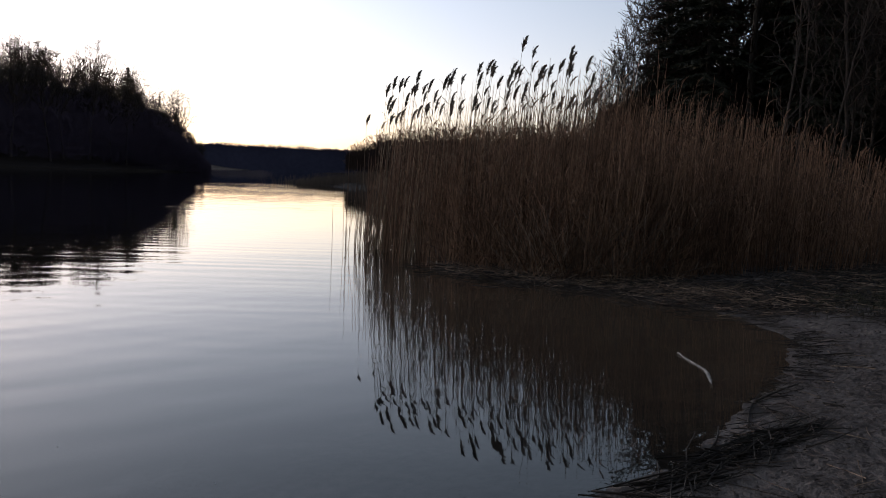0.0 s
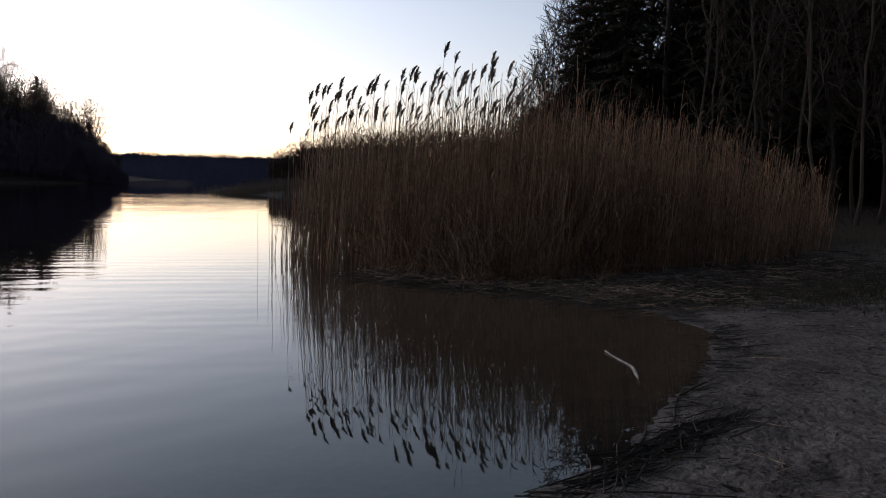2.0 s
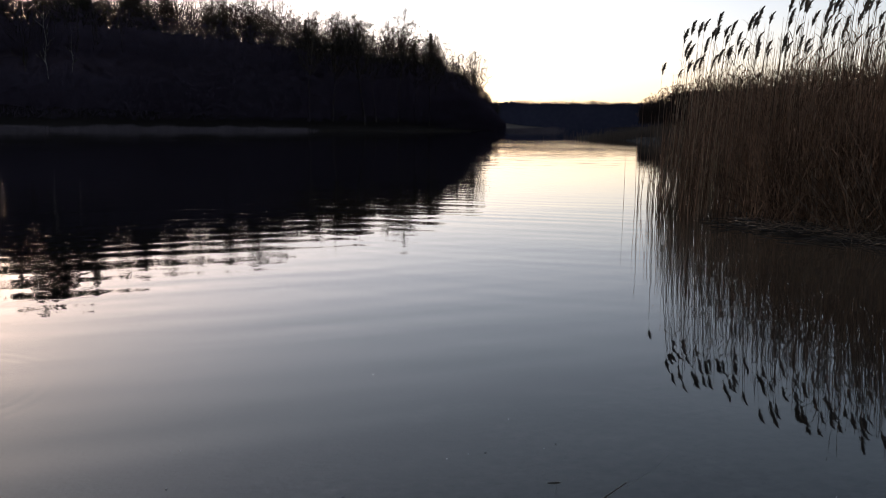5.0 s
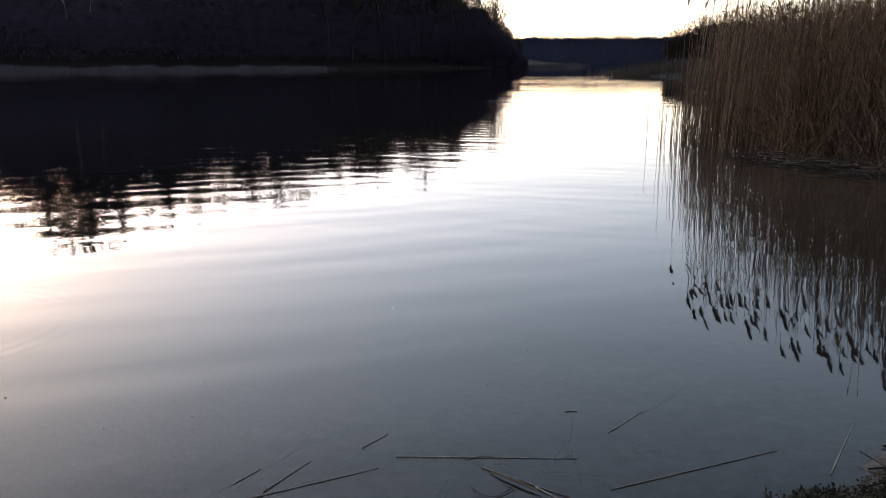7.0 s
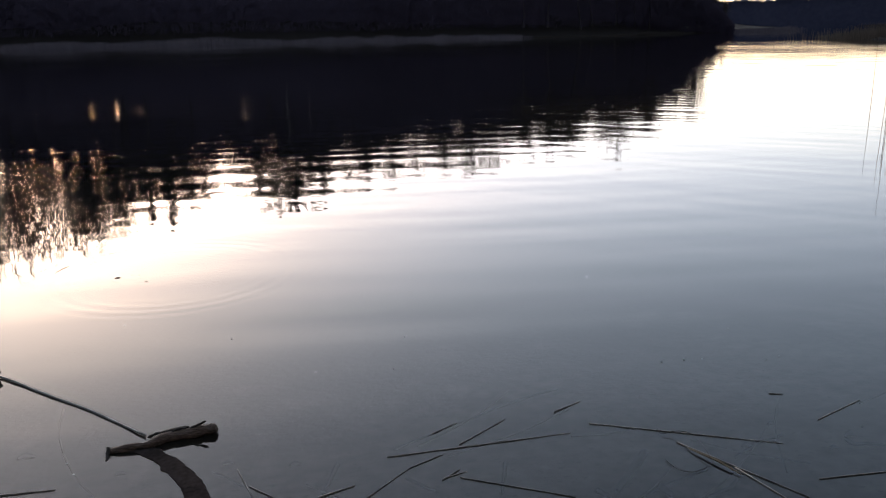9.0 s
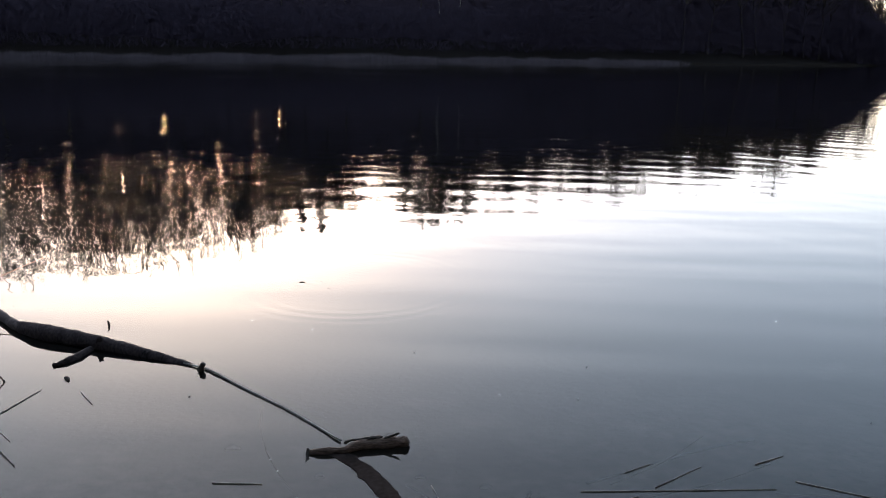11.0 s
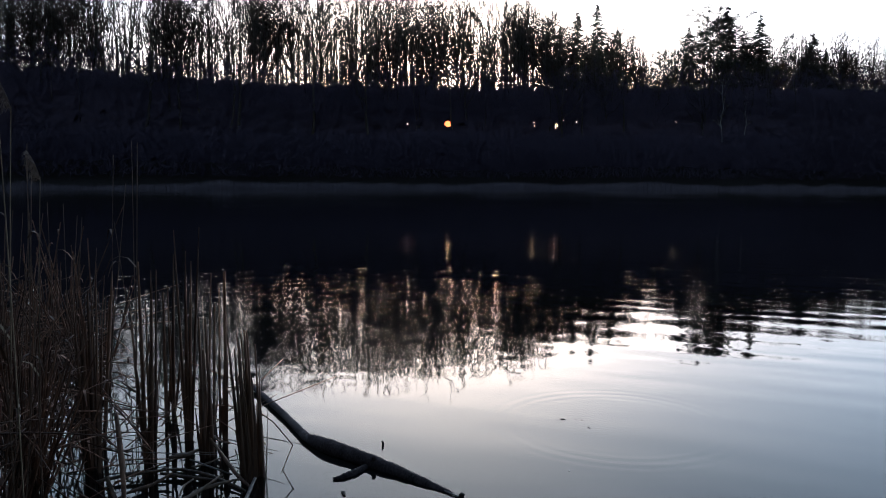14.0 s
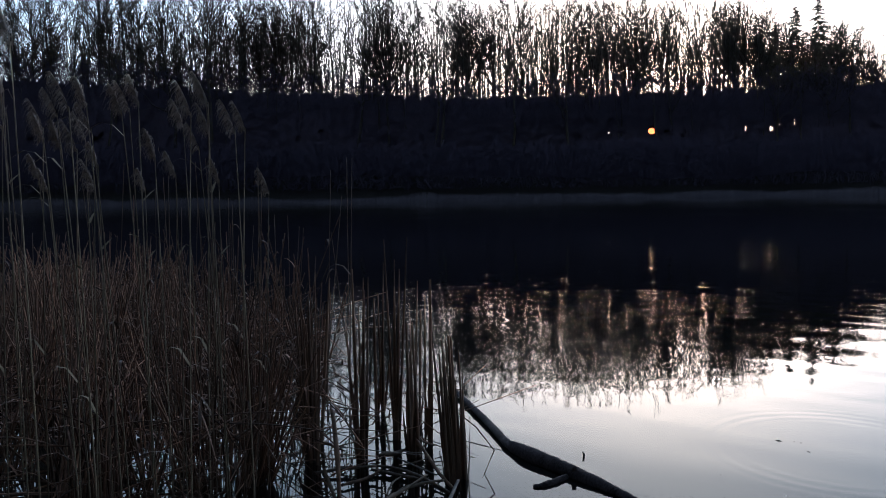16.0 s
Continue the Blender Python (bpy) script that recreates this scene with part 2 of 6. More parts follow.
def ground_material():
    """Grey lake sand, brown leaf mould away from the water, and dark mud on the deeper bed."""
    m = ink("sand", (0.055, 0.045, 0.040), (0.195, 0.166, 0.150), 1.7, 0.9, 0.08, 20.0, 0.0, spec=0.08)
    nt = m.node_tree
    bsdf = nt.nodes["Principled BSDF"]
    sand = bsdf.inputs["Base Color"].links[0].from_socket
    geo = nt.nodes.new("ShaderNodeNewGeometry")
    sep = nt.nodes.new("ShaderNodeSeparateXYZ")
    nt.links.new(geo.outputs["Position"], sep.inputs[0])

    def mix(lo, hi, a, color):
        rng = nt.nodes.new("ShaderNodeMapRange")
        rng.inputs["From Min"].default_value, rng.inputs["From Max"].default_value = lo, hi
        no = nt.nodes.new("ShaderNodeTexNoise")
        no.inputs["Scale"].default_value = 2.2
        nt.links.new(geo.outputs["Position"], no.inputs["Vector"])
        ma = nt.nodes.new("ShaderNodeMath")
        ma.operation = "MULTIPLY_ADD"
        ma.inputs[1].default_value = (hi - lo) * 0.7
        nt.links.new(no.outputs["Fac"], ma.inputs[0])
        nt.links.new(sep.outputs["Z"], ma.inputs[2])
        nt.links.new(ma.outputs[0], rng.inputs[0])
        mx = nt.nodes.new("ShaderNodeMix")
        mx.data_type = "RGBA"
        mx.inputs["B"].default_value = (*color, 1)
        nt.links.new(rng.outputs[0], mx.inputs["Factor"])
        nt.links.new(a, mx.inputs["A"])
        return mx.outputs["Result"]

    c = mix(0.30, 0.50, sand, (0.06, 0.047, 0.03))
    c = mix(-0.09, -0.50, c, (0.026, 0.022, 0.019))
    away = nt.nodes.new("ShaderNodeVectorMath")          # leaf mould everywhere but on the near beach
    away.operation = "LENGTH"
    nt.links.new(geo.outputs["Position"], away.inputs[0])
    wood = nt.nodes.new("ShaderNodeMapRange")
    wood.inputs["From Min"].default_value, wood.inputs["From Max"].default_value = 16.0, 30.0
    nt.links.new(away.outputs["Value"], wood.inputs[0])
    mould = nt.nodes.new("ShaderNodeMix")
    mould.data_type = "RGBA"
    mould.inputs["B"].default_value = (0.0150, 0.0112, 0.0100, 1)
    nt.links.new(wood.outputs[0], mould.inputs["Factor"])
    nt.links.new(c, mould.inputs["A"])
    c = mould.outputs["Result"]
    speck = nt.nodes.new("ShaderNodeTexNoise")          # shade in the sand's small pits, painted as dark specks
    speck.inputs["Scale"].default_value, speck.inputs["Detail"].default_value = 38.0, 5.0
    nt.links.new(geo.outputs["Position"], speck.inputs["Vector"])
    dots = nt.nodes.new("ShaderNodeMapRange")
    dots.inputs["From Min"].default_value, dots.inputs["From Max"].default_value = 0.60, 0.70
    dots.inputs["To Min"].default_value, dots.inputs["To Max"].default_value = 0.0, 0.5
    nt.links.new(speck.outputs["Fac"], dots.inputs[0])
    pit_shade = nt.nodes.new("ShaderNodeMix")
    pit_shade.data_type = "RGBA"
    pit_shade.inputs["B"].default_value = (0.016, 0.013, 0.010, 1)
    nt.links.new(dots.outputs[0], pit_shade.inputs["Factor"])
    nt.links.new(c, pit_shade.inputs["A"])
    nt.links.new(pit_shade.outputs["Result"], bsdf.inputs["Base Color"])
    smooth_bed = nt.nodes.new("ShaderNodeMapRange")          # the water has smoothed its bed
    smooth_bed.inputs["From Min"].default_value, smooth_bed.inputs["From Max"].default_value = -0.04, 0.03
    smooth_bed.inputs["To Min"].default_value = 0.05
    nt.links.new(sep.outputs["Z"], smooth_bed.inputs[0])
    nt.links.new(smooth_bed.outputs[0], bsdf.inputs["Normal"].links[0].from_node.inputs["Strength"])
    return m


SAND = ground_material()


def water_material():
    m = bpy.data.materials.new("lake_water")
    m.use_nodes = True
    nt = m.node_tree
    nt.nodes.remove(nt.nodes["Principled BSDF"])
    out = nt.nodes["Material Output"]
    geo = nt.nodes.new("ShaderNodeNewGeometry")

    def waves(scale, stretch, detail, turn=0.0):
        mp = nt.nodes.new("ShaderNodeMapping")
        mp.vector_type = "TEXTURE"
        mp.inputs["Scale"].default_value = [1 / v for v in stretch]
        mp.inputs["Rotation"].default_value = (0, 0, radians(turn))
        nt.links.new(geo.outputs["Position"], mp.inputs[0])
        no = nt.nodes.new("ShaderNodeTexNoise")
        no.inputs["Scale"].default_value, no.inputs["Detail"].default_value = scale, detail
        nt.links.new(mp.outputs[0], no.inputs["Vector"])
        return no.outputs["Fac"]

    def math_node(op, a, b):
        n = nt.nodes.new("ShaderNodeMath")
        n.operation = op
        for i, v in enumerate((a, b)):
            if isinstance(v, float):
                n.inputs[i].default_value = v
            else:
                nt.links.new(v, n.inputs[i])
        return n.outputs[0]

    def train(length, turn, crest=0.22):
        """Long parallel ripples of one wave length."""
        mp = nt.nodes.new("ShaderNodeMapping")
        mp.inputs["Rotation"].default_value = (0, 0, radians(-turn))
        nt.links.new(geo.outputs["Position"], mp.inputs[0])
        squeeze = nt.nodes.new("ShaderNodeMapping")
        squeeze.inputs["Scale"].default_value = (crest, 1, 1)
        nt.links.new(mp.outputs[0], squeeze.inputs[0])
        wv = nt.nodes.new("ShaderNodeTexWave")
        wv.bands_direction = "Y"
        wv.inputs["Scale"].default_value = 0.314 / length
        wv.inputs["Distortion"].default_value, wv.inputs["Detail"].default_value, wv.inputs["Detail Scale"].default_value = 5.0, 1.0, 1.2
        nt.links.new(squeeze.outputs[0], wv.inputs["Vector"])
        return wv.outputs["Fac"]

    calm = nt.nodes.new("ShaderNodeMapRange")          # patches of calm and of ripples
    nt.links.new(waves(0.09, (1, 1, 1), 1.0), calm.inputs[0])
    calm.inputs["From Min"].default_value, calm.inputs["From Max"].default_value = 0.35, 0.65
    calm.inputs["To Min"].default_value, calm.inputs["To Max"].default_value = 0.45, 1.25
    swell = math_node("MULTIPLY", waves(0.6, (0.35, 1, 1), 1.0, -22), 0.009)
    sep = nt.nodes.new("ShaderNodeSeparateXYZ")
    nt.links.new(geo.outputs["Position"], sep.inputs[0])
    east = nt.nodes.new("ShaderNodeMapRange")          # the ripples bend round towards the bay
    east.inputs["From Min"].default_value, east.inputs["From Max"].default_value = 1.0, 7.0
    nt.links.new(sep.outputs["X"], east.inputs[0])
    still = nt.nodes.new("ShaderNodeMapRange")          # the reeds break the long ripples
    still.inputs["From Min"].default_value, still.inputs["From Max"].default_value = -6.0, -0.5
    still.inputs["To Min"].default_value, still.inputs["To Max"].default_value = 0.25, 1.0
    nt.links.new(sep.outputs["X"], still.inputs[0])
    west = math_node("MULTIPLY", math_node("SUBTRACT", 1.0, east.outputs[0]), still.outputs[0])
    ripple = math_node("ADD", math_node("MULTIPLY", math_node("MULTIPLY", waves(2.2, (0.2, 1, 1), 1.5, -6), 0.0050), west),
                       math_node("MULTIPLY", math_node("MULTIPLY", waves(2.2, (0.2, 1, 1), 1.5, -44), 0.0042), east.outputs[0]))
    trains = math_node("ADD", math_node("MULTIPLY", math_node("MULTIPLY", train(0.62, -6), 0.0011), west),
                       math_node("MULTIPLY", math_node("MULTIPLY", train(0.55, -40), 0.0010), east.outputs[0]))
    ripple = math_node("ADD", ripple, trains)
    # short chop off the near reed bed, dying away over the open water
    lee = nt.nodes.new("ShaderNodeMapRange")
    lee.inputs["From Min"].default_value, lee.inputs["From Max"].default_value = -5.0, 2.0
    lee.inputs["To Min"].default_value, lee.inputs["To Max"].default_value = 1.0, 0.15
    nt.links.new(sep.outputs["X"], lee.inputs[0])
    chop = math_node("MULTIPLY", math_node("MULTIPLY", waves(3.2, (1.7, 1, 1), 1.0, 12), 0.0040), lee.outputs[0])
    cross = math_node("MULTIPLY", math_node("ADD", train(0.42, 38, 0.35), train(0.36, -62, 0.35)), 0.0009)
    chop = math_node("ADD", chop, math_node("MULTIPLY", cross, lee.outputs[0]))
    out_far = nt.nodes.new("ShaderNodeVectorMath")
    out_far.operation = "LENGTH"
    nt.links.new(geo.outputs["Position"], out_far.inputs[0])
    inshore = nt.nodes.new("ShaderNodeMapRange")          # glassy close to the bank
    inshore.inputs["From Min"].default_value, inshore.inputs["From Max"].default_value = 4.5, 8.0
    inshore.inputs["To Min"].default_value, inshore.inputs["To Max"].default_value = 0.12, 1.0
    nt.links.new(out_far.outputs["Value"], inshore.inputs[0])
    chop = math_node("MULTIPLY", chop, inshore.outputs[0])
    height = math_node("MULTIPLY", math_node("ADD", math_node("ADD", swell, ripple), chop), calm.outputs[0])
    # a ring spreading where something touched the water
    off = nt.nodes.new("ShaderNodeVectorMath")
    off.operation = "DISTANCE"
    off.inputs[1].default_value = (-0.53, 4.96, 0)
    nt.links.new(geo.outputs["Position"], off.inputs[0])
    dist = off.outputs["Value"]
    env = math_node("MULTIPLY", math_node("SUBTRACT", dist, 0.70), 7.0)
    env = math_node("POWER", 2.718, math_node("MULTIPLY", math_node("MULTIPLY", env, env), -1.0))
    ring = math_node("MULTIPLY", math_node("MULTIPLY", math_node("SINE", math_node("MULTIPLY", dist, 62.0), 0.0), env), 0.00015)
    height = math_node("ADD", height, ring)
    away = nt.nodes.new("ShaderNodeVectorMath")          # smoother water in the far, sheltered arm
    away.operation = "LENGTH"
    nt.links.new(geo.outputs["Position"], away.inputs[0])
    shelter = nt.nodes.new("ShaderNodeMapRange")
    shelter.inputs["From Min"].default_value, shelter.inputs["From Max"].default_value = 50.0, 260.0
    shelter.inputs["To Min"].default_value, shelter.inputs["To Max"].default_value = 1.0, 0.1
    nt.links.new(away.outputs["Value"], shelter.inputs[0])
    height = math_node("MULTIPLY", height, shelter.outputs[0])
    bump = nt.nodes.new("ShaderNodeBump")
    bump.inputs["Distance"].default_value = 1.0
    nt.links.new(height, bump.inputs["Height"])
    fres = nt.nodes.new("ShaderNodeFresnel")
    fres.inputs["IOR"].default_value = 1.333
    nt.links.new(bump.outputs[0], fres.inputs["Normal"])
    gloss = nt.nodes.new("ShaderNodeBsdfGlossy")
    gloss.inputs["Roughness"].default_value = 0.005
    gloss.inputs["Color"].default_value = (1, 1, 1, 1)
    nt.links.new(bump.outputs[0], gloss.inputs["Normal"])
    clear = nt.nodes.new("ShaderNodeBsdfTransparent")
    clear.inputs["Color"].default_value = (0.66, 0.63, 0.55, 1)
    murk = nt.nodes.new("ShaderNodeBsdfDiffuse")
    silt = nt.nodes.new("ShaderNodeMix")          # brown silt hangs in the shallow bay
    silt.data_type = "RGBA"
    silt.inputs["A"].default_value, silt.inputs["B"].default_value = (0.010, 0.011, 0.013, 1), (0.19, 0.130, 0.088, 1)
    near = nt.nodes.new("ShaderNodeVectorMath")
    near.operation = "LENGTH"
    nt.links.new(geo.outputs["Position"], near.inputs[0])
    bay = nt.nodes.new("ShaderNodeMapRange")
    bay.inputs["From Min"].default_value, bay.inputs["From Max"].default_value = 18.0, 10.0
    nt.links.new(near.outputs["Value"], bay.inputs[0])
    cove = nt.nodes.new("ShaderNodeMapRange")
    cove.inputs["From Min"].default_value, cove.inputs["From Max"].default_value = 3.8, 7.5
    nt.links.new(sep.outputs["X"], cove.inputs[0])
    nt.links.new(math_node("MULTIPLY", cove.outputs[0], bay.outputs[0]), silt.inputs["Factor"])
    nt.links.new(silt.outputs["Result"], murk.inputs["Color"])
    body = nt.nodes.new("ShaderNodeMixShader")
    body.inputs[0].default_value = 0.28
    nt.links.new(clear.outputs[0], body.inputs[1])
    nt.links.new(murk.outputs[0], body.inputs[2])
    top = nt.nodes.new("ShaderNodeMixShader")
    nt.links.new(fres.outputs[0], top.inputs[0])
    nt.links.new(body.outputs[0], top.inputs[1])
    nt.links.new(gloss.outputs[0], top.inputs[2])
    nt.links.new(top.outputs[0], out.inputs["Surface"])
    return m


WATER = water_material()

# ---- the lake's outline and the land round it ----
LAKE = np.array([(-14, 2.6), (-8, 1.9), (-4.2, 1.7), (-2.2, 1.35), (-0.6, 1.25), (0.8, 1.35), (1.6, 1.6), (2.3, 1.55), (3.3, 1.85), (4.2, 1.8),
                 (5.4, 2.0), (7.2, 2.25), (8.6, 2.75), (9.6, 4.1), (10.0, 5.8), (9.95, 7.4), (10.3, 9.0), (12.4, 11.2), (16, 15), (27, 27),
                 (44, 45), (54, 64), (60, 80), (120, 140), (230, 240), (370, 390), (340, 480), (215, 330), (121, 195), (101, 158.5),
                 (62, 141), (20, 131), (-18, 126), (-48, 96), (-76, 74), (-120, 44), (-150, 0), (-90, -22), (-40, -6)], float)
EDGE_A, EDGE_B = LAKE, np.roll(LAKE, -1, axis=0)


def inland(x, y):
    """Metres from the water's edge: positive on land, negative on the lake."""
    p = np.stack([np.ravel(x), np.ravel(y)], -1)[:, None].astype(float)
    ab = EDGE_B - EDGE_A
    t = np.clip(((p - EDGE_A) * ab).sum(-1) / (ab ** 2).sum(-1), 0, 1)
    d = np.linalg.norm(p - EDGE_A - t[..., None] * ab, axis=-1).min(1)
    crosses = (EDGE_A[:, 1] > p[..., 1]) != (EDGE_B[:, 1] > p[..., 1])
    dy = np.where(ab[:, 1] == 0, 1e-9, ab[:, 1])
    inside = (crosses & (p[..., 0] < ab[:, 0] * (p[..., 1] - EDGE_A[:, 1]) / dy + EDGE_A[:, 0])).sum(1) % 2 == 1
    return np.where(inside, -d, d).reshape(np.shape(x))


def azimuth(x, y):
    return np.degrees(np.arctan2(x, y))


def ridge(az):
    """The height of the wooded bank behind the far shore."""
    return np.interp(az, [-100, -60, -40, 0, 12, 22, 30, 33, 45, 60, 180], [8.5, 9.6, 10.9, 11.0, 9.8, 8.0, 5.0, 2.5, 2.0, 1.6, 1.5])


def land(x, y):
    """The ground's height."""
    x, y = np.asarray(x, float), np.asarray(y, float)
    d = inland(x, y)
    far = np.hypot(x, y) > 60
    s = np.clip((d - 2.0) / 36.0, 0, 1)
    bank = ridge(azimuth(x, y)) * (s * s * (3 - 2 * s)) + np.clip(d, 0, 2) * 0.2
    beach = np.interp(d, [0, 0.6, 2, 5, 10, 40, 200], [0, 0.05, 0.10, 0.18, 0.42, 1.6, 2.2])
    bed = -np.interp(-d, [0, 0.5, 2, 6, 20], [0, 0.07, 0.28, 0.8, 2.5])
    return np.where(d > 0, np.where(far, bank, beach), bed)


def make_ground():
    r = np.concatenate([[0.02], np.arange(0.35, 13, 0.065), 13 * 1.075 ** np.arange(0, 78)])
    a = np.linspace(0, 2 * np.pi, 540, endpoint=False)
    rr, aa = np.meshgrid(r, a, indexing="ij")
    x, y = rr * np.sin(aa), rr * np.cos(aa)
    z = land(x, y)
    d = inland(x, y)
    for i in np.argwhere((rr < 16) & (d > -1.0)):
        k = tuple(i)
        px, py = x[k], y[k]
        lump = noise.noise((px * 1.3, py * 1.3, 0)) * 0.035 + noise.noise((px * 4.5, py * 4.5, 3)) * 0.022 + noise.noise((px * 11, py * 11, 7)) * 0.010
        z[k] += lump * min(1.0, max(0.15, (d[k] + 0.3) * 1.2))
    for fx, fy, turn in ((5.3, 0.75, 20), (5.0, 1.05, 35), (4.55, 0.75, 15), (6.6, 0.6, -10), (4.1, 1.1, 60)):      # footprints in the sand
        c, s = math.cos(radians(turn)), math.sin(radians(turn))
        u, w = (x - fx) * c + (y - fy) * s, -(x - fx) * s + (y - fy) * c
        q = (u / 0.16) ** 2 + (w / 0.06) ** 2
        z -= 0.035 * np.exp(-q ** 2) - 0.012 * np.exp(-((q - 2.0) ** 2))
    n, k = r.size, a.size
    i = np.arange(n * k).reshape(n, k)
    j = np.roll(i, -1, axis=1)
    me = sheet(np.stack([x, y, z], -1), np.stack([i[:-1], j[:-1], j[1:], i[1:]], -1)[:, :, ::-1])
    return tagged(put("ground", me, SAND, smooth=True), "grey sandy lake shore with dark wet bed and leaf mould", "ground", kind="structure")


make_ground()
water = put("water", sheet([(-3000, -3000, 0), (3000, -3000, 0), (3000, 3000, 0), (-3000, 3000, 0)], [[0, 1, 2, 3]]), WATER)
tagged(water, "calm lake water mirroring the evening sky", "lake", kind="structure")

# the sun's disc, far beyond the wood
sun_me = bpy.data.meshes.new("sun")
bm = bmesh.new()
bmesh.ops.create_icosphere(bm, subdivisions=3, radius=2400 * math.tan(radians(0.29)))
bm.to_mesh(sun_me)
bm.free()
glow = bpy.data.materials.new("sun_glow")
glow.use_nodes = True
gn = glow.node_tree.nodes["Principled BSDF"]
gn.inputs["Base Color"].default_value = (0, 0, 0, 1)
gn.inputs["Emission Color"].default_value = (1.0, 0.125, 0.032, 1)
gn.inputs["Emission Strength"].default_value = 1.1
sun_disc = put("sun", sun_me, glow)
sun_disc.location = sun_dir * 2400
tagged(sun_disc, "low orange evening sun glowing between tree trunks", "sun", kind="structure")

# ---- trees ----
def wavy(p, rng, amount):
    p = p.copy()
    p[:, 1:] += np.cumsum(rng.normal(0, amount, p[:, 1:].shape) * np.array([1, 1, 0.3]), axis=1)
    return p


def boughs(rng, base, length, count, lo, hi, spread, lift, k, wave=0.03):
    """Branches that leave given curves at a slant and bend towards the light."""
    n, m, _ = base.shape
    t = lo + (hi - lo) * (np.arange(count)[None] + rng.uniform(0, 1, (n, count))) / count
    f = t * (m - 1)
    i = np.minimum(f.astype(int), m - 2)
    rows = np.arange(n)[:, None]
    w = (f - i)[..., None]
    start = base[rows, i] * (1 - w) + base[rows, i + 1] * w
    along = unit(base[rows, i + 1] - base[rows, i])
    side = unit(np.cross(along, rng.normal(size=(n, count, 3))))
    ang = np.radians(rng.uniform(*spread, (n, count)))[..., None]
    d = unit(along * np.cos(ang) + side * np.sin(ang)).reshape(-1, 1, 3)
    ln = (length[:, None] * (1.1 - 0.55 * t) * rng.uniform(0.65, 1.2, (n, count))).reshape(-1, 1, 1)
    s = np.linspace(0, 1, k)[None, :, None]
    p = start.reshape(-1, 1, 3) + d * ln * s + np.array([0, 0, 1.0]) * ln * lift * s ** 2
    p[:, 1:] += np.cumsum(rng.normal(0, wave, (len(p), k - 1, 3)), axis=1) * ln
    return p, ln.ravel()


def bare_tree(seed, height=25.0, bole=0.38, girth=0.19, bark=BARK, wide=0.13, n1=16, fine=1.0, twig=None, vase=False):
    """A leafless broadleaved tree: a pole with steep boughs, or a short bole fanning out to a rounded crown."""
    rng = np.random.default_rng(seed)
    k = 13
    axis = np.stack([np.zeros(k), np.zeros(k), np.linspace(0, height * (0.8 if vase else 0.97), k)], -1)[None]
    axis = wavy(axis, rng, height * (0.005 if vase else 0.008))
    taper = girth * (1 - np.linspace(0, 1, k) ** 1.2 * 0.9)
    taper[0] *= 1.35
    root = new("bare_tree")
    heap = Heap()
    heap.tubes(axis, taper[None], 7)
    turn = np.arange(n1) * 2.4 + rng.uniform(-0.5, 0.5, n1)
    u = (np.arange(n1) + rng.uniform(0.1, 0.9, n1)) / n1
    if vase:
        lift = np.radians(-22 + 108 * u)
        half = height * (1 - bole) * 0.5
        reach = rng.uniform(0.84, 0.99, n1)
        en = np.stack([np.cos(turn) * np.cos(lift) * wide * height * reach, np.sin(turn) * np.cos(lift) * wide * height * reach, height - half + np.sin(lift) * half * reach], -1)
        z0 = np.clip(bole * 0.75 * height + u * height * 0.42 * (1 - bole) + rng.uniform(-0.03, 0.03, n1) * height, 0.1 * height, 0.75 * height)
        z0 = np.minimum(z0, en[:, 2] - 0.03 * height)
        f = z0 / axis[0, -1, 2] * (k - 1)
        i = np.clip(f.astype(int), 0, k - 2)
        w = (f - i)[:, None]
        st = axis[0][i] * (1 - w) + axis[0][i + 1] * w
        mid = st * 0.5 + en * 0.5 + np.stack([np.cos(turn), np.sin(turn), -0.4 * np.ones(n1)], -1) * (wide * height * 0.16 * np.cos(lift))[:, None]
        p1 = wavy(bezier3(st, mid, en, 8), rng, height * 0.004)
        l1 = np.linalg.norm(en - st, axis=1)
    else:
        p1, l1 = boughs(rng, axis, np.array([height * wide * 2.5]), n1, bole, 0.98, (22, 54), 0.22, 7, 0.055)
    heap.tubes(p1, girth * (0.5 if vase else 0.46) * np.linspace(1, 0.55, n1)[:, None] * np.linspace(1, 0.3, p1.shape[1]), 4)
    put("trunk", heap.mesh(), bark, root, smooth=True)
    heap = Heap()
    p2, l2 = boughs(rng, p1, l1 * (0.32 if vase else 0.5), 8 if vase else 7, 0.2, 1.0, (34, 80) if vase else (24, 60), 0.0 if vase else 0.12, 5, 0.05)
    heap.tubes(p2, np.ones((len(p2), 1)) * (0.046 if vase else 0.05) * fine * np.linspace(1, 0.4, 5), 3)
    p3, l3 = boughs(rng, p2, l2 * (0.55 if vase else 0.7), 6 if vase else 4, 0.1, 1.0, (32, 80) if vase else (26, 64), 0.03 if vase else 0.08, 4, 0.07)
    heap.ribbons(p3, np.ones((len(p3), 1)) * (0.045 if vase else 0.026) * fine * np.linspace(1, 0.5, 4), flat_rand(rng, len(p3)))
    if vase:
        p4, l4 = boughs(rng, p3, l3 * 0.6, 3, 0.15, 1.0, (30, 80), 0.04, 3, 0.06)
        heap.ribbons(p4, np.ones((len(p4), 1)) * 0.026 * fine * np.linspace(1, 0.4, 3), flat_rand(rng, len(p4)))
    put("crown", heap.mesh(), twig or TWIG, root)
    return root


